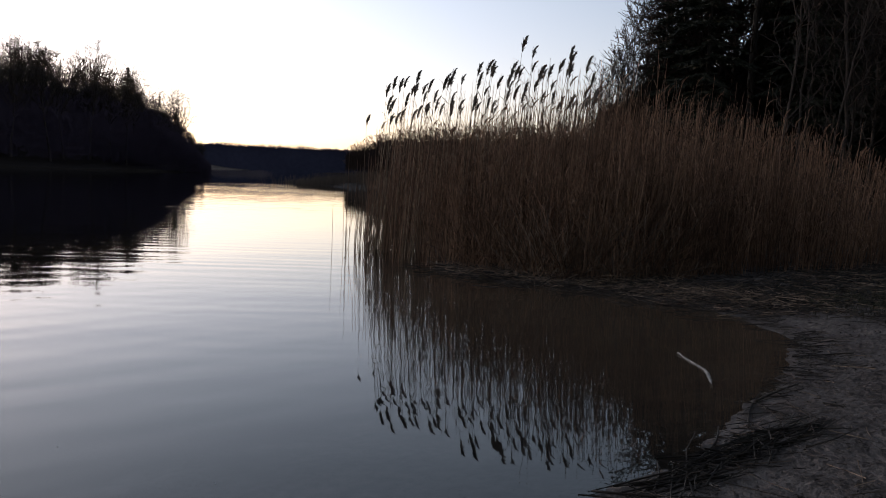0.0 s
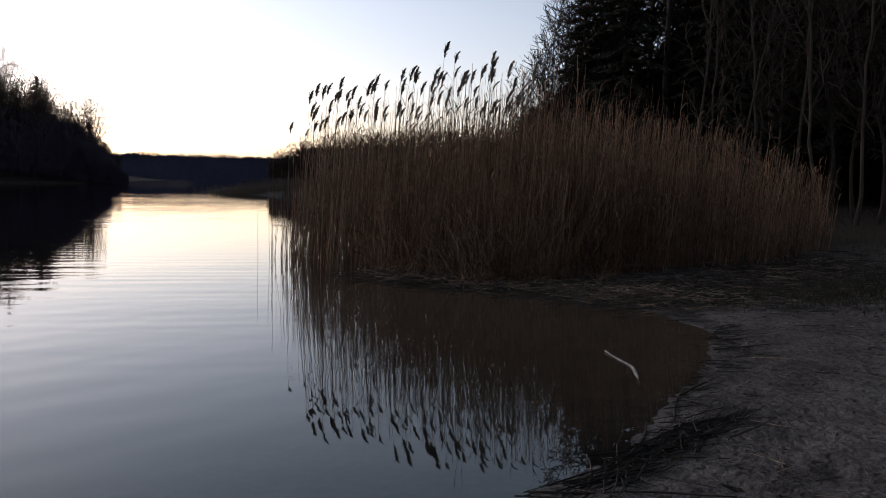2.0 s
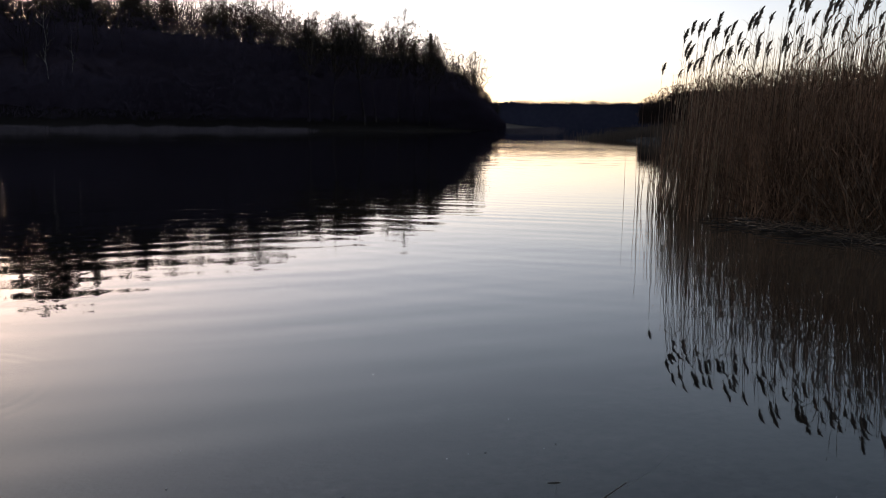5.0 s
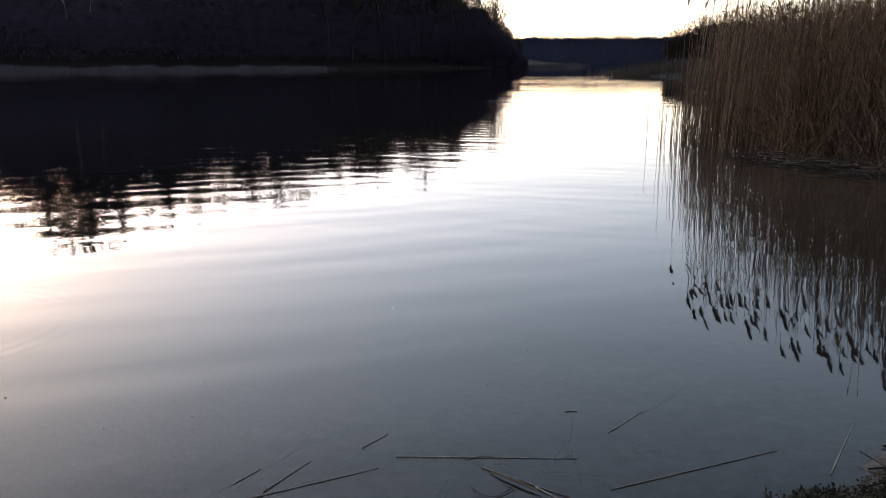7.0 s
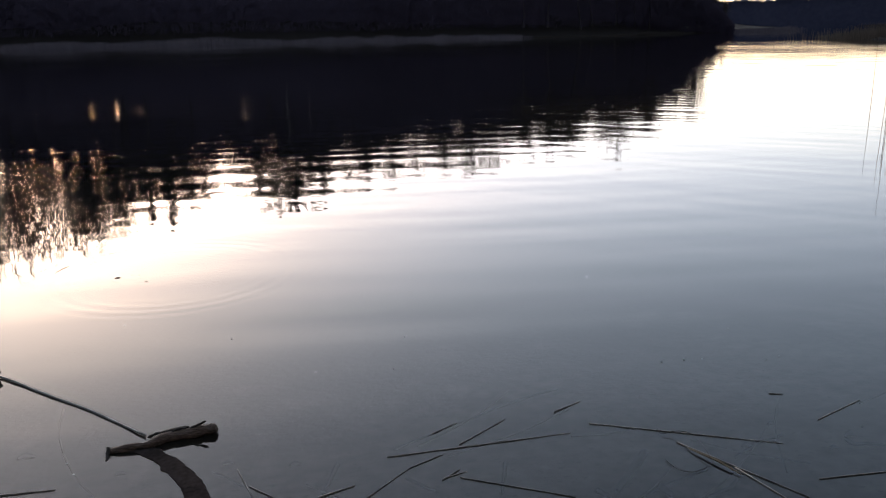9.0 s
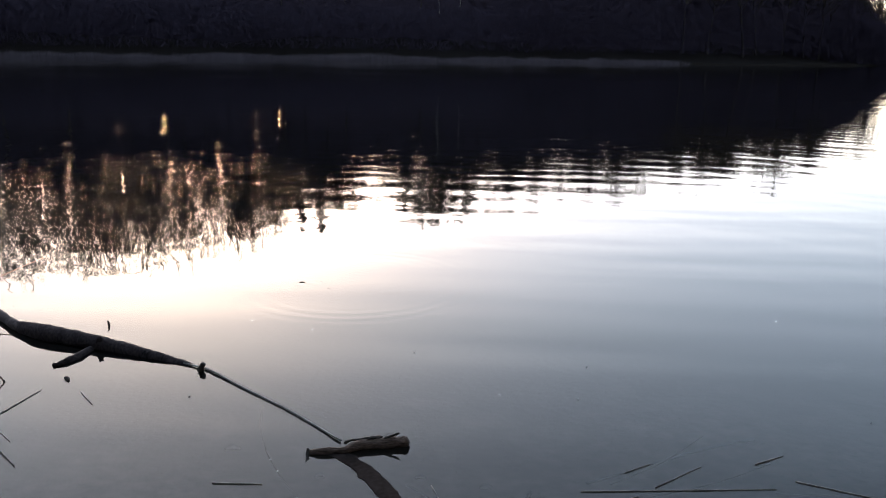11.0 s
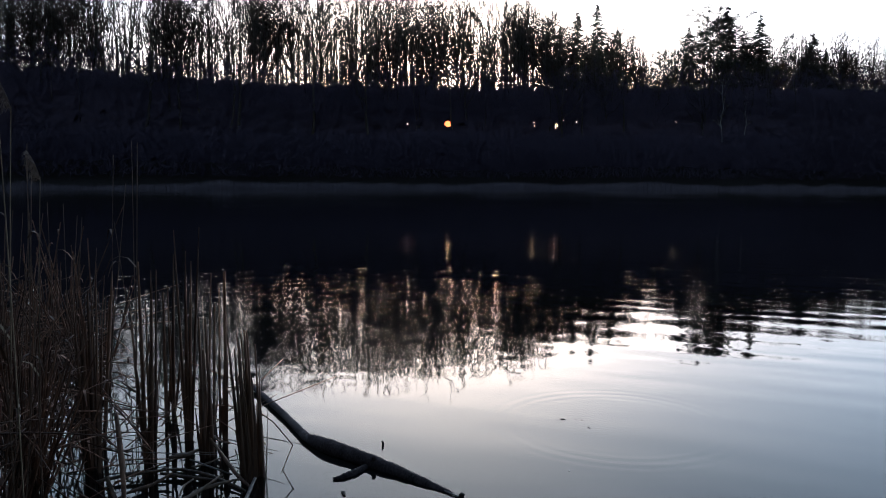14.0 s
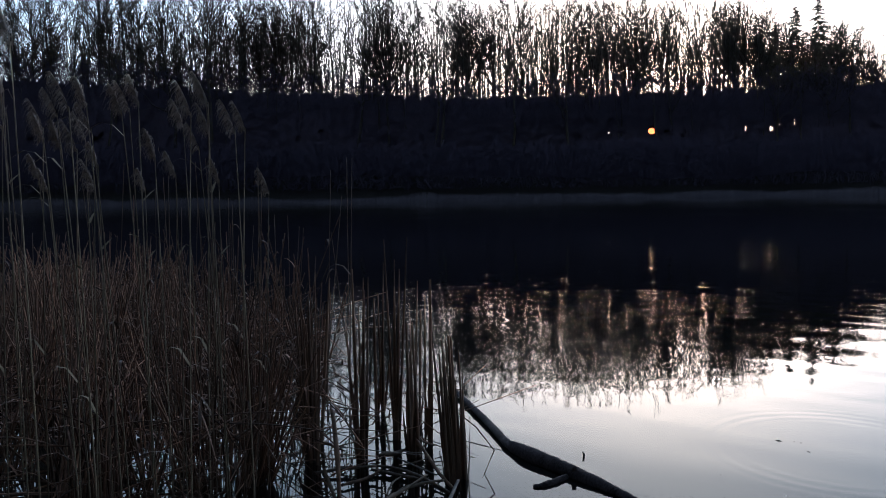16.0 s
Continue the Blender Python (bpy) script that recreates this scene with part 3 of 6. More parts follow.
def spruce(seed, height=24.0, whorls=34, wide=0.29, fine=1.0):
    """A spruce: straight trunk and tiers of drooping branches hung with needled twigs."""
    rng = np.random.default_rng(seed)
    root = new("spruce")
    heap = Heap()
    axis = np.stack([np.zeros(6), np.zeros(6), np.linspace(0, height, 6)], -1)[None]
    heap.tubes(axis, (0.22 * (1 - np.linspace(0, 1, 6) * 0.95))[None], 6)
    put("trunk", heap.mesh(), BARK, root, smooth=True)
    heap = Heap()
    tier = np.repeat(np.linspace(0.14, 0.985, whorls), 13)
    z = (tier + rng.normal(0, 0.008, tier.size)) * height
    length = ((1 - tier) ** 0.85 * height * wide + 0.35) * rng.uniform(0.5, 1.2, z.size)
    d = flat_rand(rng, z.size)
    a = np.stack([0 * z, 0 * z, z], -1)
    up = np.array([0, 0, 1.0])
    p = bezier3(a, a + d * length[:, None] * 0.6 - up * 0.12 * length[:, None], a + d * length[:, None] - up * (rng.uniform(0.12, 0.4, z.size) * length)[:, None], 6)
    side = unit(np.cross(d, up))
    heap.tubes(p, np.full(p.shape[:2], 0.028) * np.linspace(1, 0.4, 6), 3)
    for t in np.linspace(0.12, 1.0, int(10 / fine)):
        i = min(int(t * 5), 4)
        q = p[:, i] * (1 - (t * 5 - i)) + p[:, i + 1] * (t * 5 - i)
        for s in (-1, 1):
            ln = (0.26 * length * (1.15 - t) + 0.14) * rng.uniform(0.5, 1.3, z.size)
            e = q + side * (s * ln)[:, None] * 0.75 + d * (ln * 0.55)[:, None] - up * (ln * rng.uniform(0.15, 0.7, z.size))[:, None]
            heap.ribbons(np.stack([q, (q + e) / 2 - up * 0.02, e], 1), np.array([0.11, 0.21, 0.05])[None] * fine * np.ones((z.size, 1)), unit(d + 0.6 * rng.normal(size=d.shape)))
    put("crown", heap.mesh(), NEEDLE, root)
    return root


def pine(seed, height=24.0, fine=1.0):
    """A pine: tall bare trunk and spreading level boughs that carry flat pads of needle tufts."""
    rng = np.random.default_rng(seed)
    root = new("pine")
    heap = Heap()
    axis = wavy(np.stack([np.zeros(8), np.zeros(8), np.linspace(0, height * 0.97, 8)], -1)[None], rng, 0.12)
    heap.tubes(axis, (0.2 * (1 - np.linspace(0, 1, 8) * 0.8))[None], 6)
    p1, l1 = boughs(rng, axis, np.array([height * 0.3]), 22, 0.52, 1.0, (62, 95), 0.1, 6)
    heap.tubes(p1, np.ones((len(p1), 1)) * 0.07 * np.linspace(1, 0.3, 6), 4)
    put("trunk", heap.mesh(), BARK, root, smooth=True)
    heap = Heap()
    p2, l2 = boughs(rng, p1, l1 * 0.42, 10, 0.3, 1.0, (25, 65), 0.1, 4)
    heap.tubes(p2, np.full(p2.shape[:2], 0.022), 3)
    tip = np.concatenate([p2[:, 3], p2[:, 2], p2[:, 1]])
    tuft = np.repeat(tip, 12, axis=0) + rng.normal(0, 0.14, (len(tip) * 12, 3)) * np.array([1, 1, 0.35])
    d = unit(rng.normal(size=tuft.shape) * np.array([1, 1, 0.5]) + np.array([0, 0, 0.35]))
    e = tuft + d * rng.uniform(0.15, 0.42, len(tuft))[:, None]
    heap.ribbons(np.stack([tuft, e], 1), np.array([0.035, 0.06])[None] * fine * np.ones((len(tuft), 1)), unit(np.cross(d, rng.normal(size=d.shape))))
    put("crown", heap.mesh(), NEEDLE, root)
    return root


def stand(ob, x, y, size=1.0, turn=0.0, lean=0.0):
    ob.matrix_basis = pose(x, y, float(land(x, y)) - 0.05, lean, 0, turn) @ Matrix.Scale(size, 4)
    return ob


def again(ob, x, y, size, turn, lean=0.0):
    c = copy_thing(ob, Matrix.Identity(4))
    return stand(c, x, y, size, turn, lean)


rng = np.random.default_rng(11)


def shore_far(az):
    """Distance of the far shore in a direction, by marching over the lake."""
    r = np.arange(20, 240, 1.0)
    a = radians(az)
    d = inland(r * math.sin(a), r * math.cos(a))
    wet = np.flatnonzero(d < 0)
    return r[wet[-1]] if wet.size else 60.0


def crown_el(az):
    """How high the tree tops stand over the eye's level, in degrees."""
    return float(np.interp(az, [-62, -49, -39, -24, -12, -6, -3, -1, 3, 7, 11, 15, 20, 24.5, 28, 29.6, 30.4, 31.0, 31.5], [12.8, 13.3, 13.6, 13.2, 12.5, 10.9, 9.3, 9.0, 9.6, 9.4, 9.1, 8.8, 8.1, 7.4, 6.3, 5.3, 4.3, 2.6, 1.6]))


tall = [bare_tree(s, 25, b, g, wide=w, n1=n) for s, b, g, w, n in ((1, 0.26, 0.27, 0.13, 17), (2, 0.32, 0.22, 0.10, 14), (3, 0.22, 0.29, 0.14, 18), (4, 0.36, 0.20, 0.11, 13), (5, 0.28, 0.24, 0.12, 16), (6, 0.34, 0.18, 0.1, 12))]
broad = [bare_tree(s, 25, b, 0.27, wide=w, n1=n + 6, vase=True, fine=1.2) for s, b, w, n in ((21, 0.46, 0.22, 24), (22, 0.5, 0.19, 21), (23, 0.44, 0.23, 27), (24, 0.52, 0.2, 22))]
for o in tall + broad:
    tagged(o, "tall leafless beech standing dark on the wooded bank", "tree", "beeches of the far shore")
used = set()
for row, (deep, step) in enumerate(((28, 0.95), (42, 0.95), (58, 1.0))):
    az = -63.0 + row * 0.3
    while az < (28.2 if row == 0 else 29.0):
        s = shore_far(az)
        dist = s + deep * (0.55 if az > 18 else 1.0) + rng.uniform(-7, 7)
        x, y = dist * math.sin(radians(az)), dist * math.cos(radians(az))
        ground = float(land(x, y))
        want = 1.5 + dist * math.tan(radians(crown_el(az))) - ground
        kind = (broad if az > 5 or rng.random() < (0.2 if az > -12 else 0.03) else tall)
        src = kind[rng.integers(len(kind))]
        size = want / 25.0 * (rng.uniform(0.9, 1.03) if az < 5 else rng.uniform(0.93, 1.05) if row == 0 else rng.uniform(0.78, 0.92))
        if -8.4 < az < -5.2 or 0.5 < az < 5.5:
            size *= 0.8
        if size > 0.25 and abs(az - SUN_AZ) > 0.32:
            turn = rng.uniform(0, 360)
            if src in used:
                again(src, x, y, size, turn, rng.uniform(-6, 6))
            else:
                used.add(src)
                stand(src, x, y, size, turn)
        az += step * (rng.uniform(0.5, 1.5) * 0.95 if az < 5 else rng.uniform(0.8, 1.2) * (2.05 if row == 0 else 1.5))
for src in tall + broad:
    if src not in used:
        stand(src, -40, 150, 0.9, 10)

# two wide crowns that meet above the sun
for az, el, dist, kind in ((SUN_AZ - 0.55, 12.6, 168, 0), (SUN_AZ + 0.6, 12.4, 178, 2)):
    x, y = dist * math.sin(radians(az)), dist * math.cos(radians(az))
    again(broad[kind], x, y, (1.5 + dist * math.tan(radians(el)) - float(land(x, y))) / 25.0, az * 33)

# one round-crowned tree alone at the tip of the point, and bushes before it
for az, el, dist, kind in ((30.0, 5.2, 188, 2), (31.7, 1.7, 196, 1), (31.0, 2.2, 194, 0)):
    x, y = dist * math.sin(radians(az)), dist * math.cos(radians(az))
    again(broad[kind], x, y, (1.5 + dist * math.tan(radians(el)) - float(land(x, y))) / 25.0, az * 33)

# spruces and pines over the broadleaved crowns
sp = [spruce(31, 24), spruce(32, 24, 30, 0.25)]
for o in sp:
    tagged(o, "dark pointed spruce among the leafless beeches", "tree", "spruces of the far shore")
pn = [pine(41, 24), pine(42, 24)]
for o in pn:
    tagged(o, "dark spreading pine among the leafless trees", "tree", "pines of the far shore")
first = set()
for az, el, kind in ((-7.55, 11.3, 0), (-6.17, 11.8, 1), (-8.7, 10.3, 1), (2.28, 11.25, 0), (4.3, 10.6, 1), (-0.1, 10.1, 1), (3.3, 9.7, 0), (7.5, 9.25, 0), (8.3, 8.2, 1), (-29.5, 7.3, 1), (-20.6, 7.4, 0), (27.0, 6.2, 0), (25.9, 5.7, 1), (18.4, 6.9, 0)):
    dist = shore_far(az) + 36
    x, y = dist * math.sin(radians(az)), dist * math.cos(radians(az))
    size = (1.5 + dist * math.tan(radians(el)) - float(land(x, y))) / 24.0
    again(sp[kind], x, y, size, az * 40) if kind in first else stand(sp[kind], x, y, size, 0)
    first.add(kind)
first = set()
for az, el, kind in ((-4.6, 9.6, 0), (0.9, 10.2, 1), (1.6, 10.8, 0), (1.2, 11.0, 1), (2.9, 10.4, 0), (-5.4, 9.8, 0), (0.0, 9.3, 0), (-1.6, 8.4, 1), (5.2, 9.2, 0), (-17.0, 7.2, 1), (22, 6.9, 0)):
    dist = shore_far(az) + 33
    x, y = dist * math.sin(radians(az)), dist * math.cos(radians(az))
    size = (1.5 + dist * math.tan(radians(el)) - float(land(x, y))) / 24.0
    again(pn[kind], x, y, size, az * 70) if kind in first else stand(pn[kind], x, y, size, 0)
    first.add(kind)

# two pale birches on the slope above the water
birch = bare_tree(51, 15, 0.4, 0.09, BIRCH, 0.07, 12, 0.7)
birch.name = "birch"
tagged(birch, "slender pale-barked leafless birch leaning over the shore", "tree", "birches of the far shore")
stand(birch, 5.6, 145, 1.0, 30, 2.5)
again(birch, 9.4, 150, 0.75, 200, 2)


# ---- undergrowth and far woods ----
def brush(name, az_lo, az_hi, count, deep, el_lo, el_hi, size, material, label, dist=None):
    """A thicket: many small twiggy blades between two heights over a stretch of the shore."""
    rng = np.random.default_rng(int(abs(az_lo) * 10) + count)
    az = rng.uniform(az_lo, az_hi, count)
    grid = np.linspace(az_lo, az_hi, 60)
    s = np.interp(az, grid, [dist or shore_far(a) for a in grid]) + rng.uniform(*deep, count)
    x, y = s * np.sin(np.radians(az)), s * np.cos(np.radians(az))
    lump = np.array([noise.noise((a * 0.9, 0.3, d * 0.08)) * 0.6 + noise.noise((a * 3.1, 5.0, 0)) * 0.5 for a, d in zip(az, s)])
    lo, hi = el_lo(az), el_hi(az) * (1 + 0.2 * lump)
    el = lo + (hi - lo) * rng.random(count) ** 0.95
    keep = ~(np.hypot(az - SUN_AZ, el - SUN_EL) < 0.27)          # the gap through which the sun shows
    az, el, s, x, y = az[keep], el[keep], s[keep], x[keep], y[keep]
    count = az.size
    z = 1.5 + s * np.tan(np.radians(el))
    c = np.stack([x, y, z], -1)
    d = unit(rng.normal(size=(count, 3)) * np.array([1, 1, 0.8]) + np.array([0, 0, 1.1]))
    ln = (size * rng.uniform(0.6, 1.5, count))[:, None]
    heap = Heap()
    side = unit(np.cross(d, rng.normal(size=(count, 3))))
    heap.ribbons(np.stack([c - d * ln * 1.3, c + side * ln * 0.25, c + d * ln * 1.3], 1), np.array([0.16, 0.38, 0.06])[None] * (ln * 0.85), side)
    return tagged(put(name, heap.mesh(), material), label, "undergrowth", kind="stuff")


band_top = lambda a: np.interp(a, [-63, -49, -39, -28, -12, 0, 8, 16, 24, 28, 30, 31, 31.8, 32.3], [7.6, 7.5, 7.2, 6.85, 6.8, 6.6, 6.2, 5.5, 4.8, 4.1, 3.1, 1.9, 0.9, 0.2])
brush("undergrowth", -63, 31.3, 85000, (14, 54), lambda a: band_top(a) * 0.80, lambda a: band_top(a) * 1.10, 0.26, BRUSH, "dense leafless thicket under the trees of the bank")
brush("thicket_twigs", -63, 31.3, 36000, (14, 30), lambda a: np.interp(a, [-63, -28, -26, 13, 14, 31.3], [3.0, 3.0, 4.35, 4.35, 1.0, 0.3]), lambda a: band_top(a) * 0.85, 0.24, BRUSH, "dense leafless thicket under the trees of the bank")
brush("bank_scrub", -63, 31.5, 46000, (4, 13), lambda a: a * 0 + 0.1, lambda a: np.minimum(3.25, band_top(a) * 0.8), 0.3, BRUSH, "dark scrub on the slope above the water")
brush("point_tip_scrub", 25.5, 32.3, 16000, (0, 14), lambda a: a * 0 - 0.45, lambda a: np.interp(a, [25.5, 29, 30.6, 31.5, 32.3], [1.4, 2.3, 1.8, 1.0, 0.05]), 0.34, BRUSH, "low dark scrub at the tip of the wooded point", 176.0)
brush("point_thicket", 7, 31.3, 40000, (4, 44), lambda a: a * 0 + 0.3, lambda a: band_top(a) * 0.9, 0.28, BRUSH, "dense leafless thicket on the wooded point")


def hedge(name, az_lo, az_hi, deep, el_lo, el_hi, material, label, dist=None, rough=1.0, step=0.11, rows=18, holes=(), bulging=0.35, jag=0.0):
    """The closed mass of a thicket: a lumpy wall of twigs with an uneven top."""
    az = np.arange(az_lo, az_hi + step, step)
    base = np.interp(az, np.linspace(az_lo, az_hi, 60), [dist or shore_far(a) for a in np.linspace(az_lo, az_hi, 60)]) + deep
    top = el_hi(az) * np.array([1 + rough * (0.055 * noise.noise((a * 0.9, deep, 1)) + 0.06 * noise.noise((a * 3.7, deep, 4)) + 0.05 * noise.noise((a * 9.0, deep, 9))) for a in az])
    top = top * (1 + jag * np.random.default_rng(len(az)).uniform(-1, 1, len(az)))
    v = np.linspace(0, 1, rows)
    el = el_lo(az)[:, None] * (1 - v) + top[:, None] * v
    bulge = np.array([[noise.noise((a * 1.7, e * 1.9, deep)) * 2.2 + noise.noise((a * 5.0, e * 6.0, deep)) * 0.9 for e in row] for a, row in zip(az, el)]) * bulging
    far = base[:, None] + bulge + 2.5 * v ** 3
    rad = np.radians(az)[:, None]
    front = np.stack([far * np.sin(rad), far * np.cos(rad), 1.5 + base[:, None] * np.tan(np.radians(el))], -1)
    back = front * np.array([1.03, 1.03, 1.0])
    n, k = el.shape
    i = np.arange(n * k).reshape(n, k)
    j = i + n * k
    full = np.ones((n - 1, k - 1), bool)
    ca, ce = (az[:-1, None] + az[1:, None]) / 2, (el[:-1, :-1] + el[1:, 1:]) / 2
    for ha, he, wa, we in holes:          # gaps between the stems, where the light comes through
        full &= ((ca - ha) / wa) ** 2 + ((ce - he) / we) ** 2 > 1
    q = [np.stack([i[:-1, :-1], i[1:, :-1], i[1:, 1:], i[:-1, 1:]], -1)[full], np.stack([j[:-1, :-1], j[:-1, 1:], j[1:, 1:], j[1:, :-1]], -1)[full],
         np.stack([i[:-1, -1], i[1:, -1], j[1:, -1], j[:-1, -1]], -1), np.stack([i[:-1, 0], j[:-1, 0], j[1:, 0], i[1:, 0]], -1)]
    me = sheet(np.concatenate([front.reshape(-1, 3), back.reshape(-1, 3)]), np.concatenate(q))
    return tagged(put(name, me, material, smooth=True), label, "undergrowth", kind="stuff")


gap_top = lambda a: np.interp(a, [-63, -24, 5, 8, 14, 31.3], [2.2, 2.2, 2.2, 2.0, 0.3, 0.0])
rs = np.random.default_rng(44)
SLITS = [(SUN_AZ, SUN_EL, 0.30, 0.30)]
for mid, many, spread in ((-14.6, 12, 0.9), (-11.3, 5, 0.4), (-8.2, 18, 0.7), (-5.8, 10, 0.5), (-2.3, 2, 0.5), (-0.6, 1, 0.3), (-19.5, 5, 0.8)):
    SLITS += [(mid + rs.normal(0, spread), 3.95 - 0.02 * abs(mid + 5) + rs.normal(0, 0.14), rs.uniform(0.0065, 0.009), rs.uniform(0.10, 0.32)) for _ in range(int(1.7 * many))]
thicket_top = lambda a: np.minimum(band_top(a) * 0.955, np.interp(a, [28.6, 29.6, 30.8, 31.8], [9, 3.1, 1.5, 0.1]))
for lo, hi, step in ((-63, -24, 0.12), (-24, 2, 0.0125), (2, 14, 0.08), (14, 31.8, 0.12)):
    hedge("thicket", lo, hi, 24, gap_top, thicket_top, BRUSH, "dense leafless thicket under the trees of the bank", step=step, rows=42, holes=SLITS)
# wall added behind the sun gap, to keep a sky streak off the water
hedge("backwood", SUN_AZ - 0.8, SUN_AZ + 0.8, 90, lambda a: a * 0 + 2.8, lambda a: a * 0 + 5.6, BRUSH, "added dark wall behind the sun gap that blocks reflected sky", step=0.05, rows=60, holes=[(SUN_AZ, SUN_EL, 0.27, 0.27)])
# raised near the sun's azimuth to block its reflection
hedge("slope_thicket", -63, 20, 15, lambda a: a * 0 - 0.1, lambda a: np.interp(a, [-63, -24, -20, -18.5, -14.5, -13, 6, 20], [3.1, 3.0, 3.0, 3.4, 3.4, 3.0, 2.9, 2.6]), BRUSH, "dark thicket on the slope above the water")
# bare stems of the thicket, between which the sky shows
heap = Heap()
rs = np.random.default_rng(5)
az = rs.uniform(-63, 31, 420)
az = az[np.abs(az - SUN_AZ) > 0.36]
s = np.array([shore_far(a) for a in az]) + rs.uniform(26, 50, az.size)
b = np.stack([s * np.sin(np.radians(az)), s * np.cos(np.radians(az)), land(s * np.sin(np.radians(az)), s * np.cos(np.radians(az)))], -1)
heap.tubes(np.stack([b, b + np.array([0, 0, 2.5]), b + np.array([0, 0, 5.0])], 1), rs.uniform(0.06, 0.2, az.size)[:, None] * np.array([1, 0.85, 0.7]), 4)
tagged(put("thicket_stems", heap.mesh(), BARK), "bare young stems crowding the wooded bank", "undergrowth", kind="stuff")

# slim young trees crowding between the tall ones
heap, fine = Heap(), Heap()
rs = np.random.default_rng(15)
az = np.concatenate([rs.uniform(-63, -26, 300), rs.uniform(-26, 8, 600)])
az = az[np.abs(az - SUN_AZ) > 0.36]
s = np.array([shore_far(a) for a in az]) + rs.uniform(24, 58, az.size)
b = np.stack([s * np.sin(np.radians(az)), s * np.cos(np.radians(az)), land(s * np.sin(np.radians(az)), s * np.cos(np.radians(az)))], -1)
top = 1.5 + s * np.tan(np.radians(np.array([crown_el(a) for a in az]) * rs.uniform(0.72, 0.98, az.size)))
tip = np.stack([b[:, 0], b[:, 1], top], -1) + rs.normal(0, 0.5, (az.size, 3))
p0 = wavy(bezier3(b, (b + tip) / 2, tip, 8), rs, 0.12)
heap.tubes(p0, rs.uniform(0.06, 0.15, az.size)[:, None] * np.linspace(1, 0.25, 8), 4)
p1, l1 = boughs(rs, p0, (tip - b)[:, 2] * 0.2, 8, 0.3, 1.0, (14, 40), 0.16, 5, 0.06)
fine.ribbons(p1, np.array([0.07, 0.065, 0.05, 0.04, 0.025])[None] * np.ones((len(p1), 1)), flat_rand(rs, len(p1)))
p2, l2 = boughs(rs, p1, l1 * 0.6, 4, 0.15, 1.0, (18, 48), 0.1, 4, 0.06)
fine.ribbons(p2, np.array([0.035, 0.032, 0.025, 0.015])[None] * np.ones((len(p2), 1)), flat_rand(rs, len(p2)))
young = new("young_trees")
put("trunks", heap.mesh(), BARK, young)
put("branches", fine.mesh(), TWIG, young)
tagged(young, "slim leafless young trees crowding the wooded bank", "trees", kind="stuff")

# the wooded right-hand shore beyond the reeds
side_row = [bare_tree(61, 11, 0.2, 0.12, wide=0.24, n1=11, fine=1.7, twig=TWIG_WARM, vase=True), bare_tree(62, 11, 0.15, 0.1, wide=0.28, n1=12, fine=1.7, twig=TWIG_WARM, vase=True)]
for o in side_row:
    o.name = "alder"
    tagged(o, "small leafless alder on the distant side shore", "tree", "alders of the side shore")
first = set()
for i in range(46):
    az = 41.8 + i * 0.40 + rng.uniform(-0.2, 0.2)
    el = float(np.interp(az, [41.5, 43, 44.5, 49, 58, 60], [1.9, 2.7, 3.4, 3.9, 4.4, 4.6]))
    dist = float(np.interp(az, [41.5, 60], [170, 95])) + rng.uniform(-6, 14)
    x, y = dist * math.sin(radians(az)), dist * math.cos(radians(az))
    size = (1.5 + dist * math.tan(radians(el)) - float(land(x, y))) / 11.0 * rng.uniform(0.85, 1.03)
    src = side_row[i % 2]
    again(src, x, y, size, rng.uniform(0, 360)) if i % 2 in first else stand(src, x, y, size, 0)
    first.add(i % 2)
brush("side_scrub", 41.5, 60, 14000, (-6, 16), lambda a: a * 0 + 0.2, lambda a: np.interp(a, [41.5, 44, 60], [1.2, 2.3, 3.0]), 0.3, ALDER, "brown scrub under the alders of the side shore", 120.0)
hedge("side_thicket", 42.5, 60, 14, lambda a: a * 0 - 0.6, lambda a: np.interp(a, [42.5, 43.5, 46, 60], [-0.4, 0.6, 1.8, 2.6]), ALDER, "brown thicket under the alders of the side shore", 120.0)


# far wood, with the distance haze painted into its colour
hedge("far_woods", 28, 63, 0, lambda a: a * 0 - 0.3, lambda a: a * 0 + 1.52, HAZED_WOOD, "distant pine wood closing the end of the lake", 560.0, 0.9, 0.06, bulging=0.0, jag=0.06)
brush("far_wood_tops", 29, 62, 16000, (-4, 10), lambda a: a * 0 + 1.38, lambda a: a * 0 + 1.6, 0.42, HAZED_WOOD, "uneven tops of the distant pine wood", 560.0)

# the dark wood close by on the right, and unseen trees added behind
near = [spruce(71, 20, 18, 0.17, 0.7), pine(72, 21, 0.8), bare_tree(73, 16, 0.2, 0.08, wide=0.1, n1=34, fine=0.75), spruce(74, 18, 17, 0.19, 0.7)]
near[2].name = "young_tree"
slim = bare_tree(75, 9, 0.22, 0.048, GREY_BARK, 0.11, 9, 0.35, twig=GREY_BARK)
slim.name = "young_tree"
tagged(slim, "grey-barked leafless young tree standing before the dark wood", "tree", "young trees of the near wood")
# dark wall added behind the trees for the wood's shaded depth; closes sky specks
hedge("wood_thicket", 59.5, 110, 0, lambda a: a * 0 - 0.3, lambda a: np.interp(a, [59.5, 60.5, 62, 66, 68, 71, 74, 110], [1.5, 4.0, 6.0, 7.0, 9.0, 13.5, 16, 16]), BRUSH, "closed dark backing wall standing in for the wood's shaded depth", 69.0, 0.8, 0.16, 40)
for o, text in zip(near, ("dark spruce in the wood behind the beach", "dark pine in the wood behind the beach", "leafless young tree at the edge of the wood", "dark spruce in the wood behind the beach")):
    tagged(o, text, "tree", "trees of the near wood")
first = set()
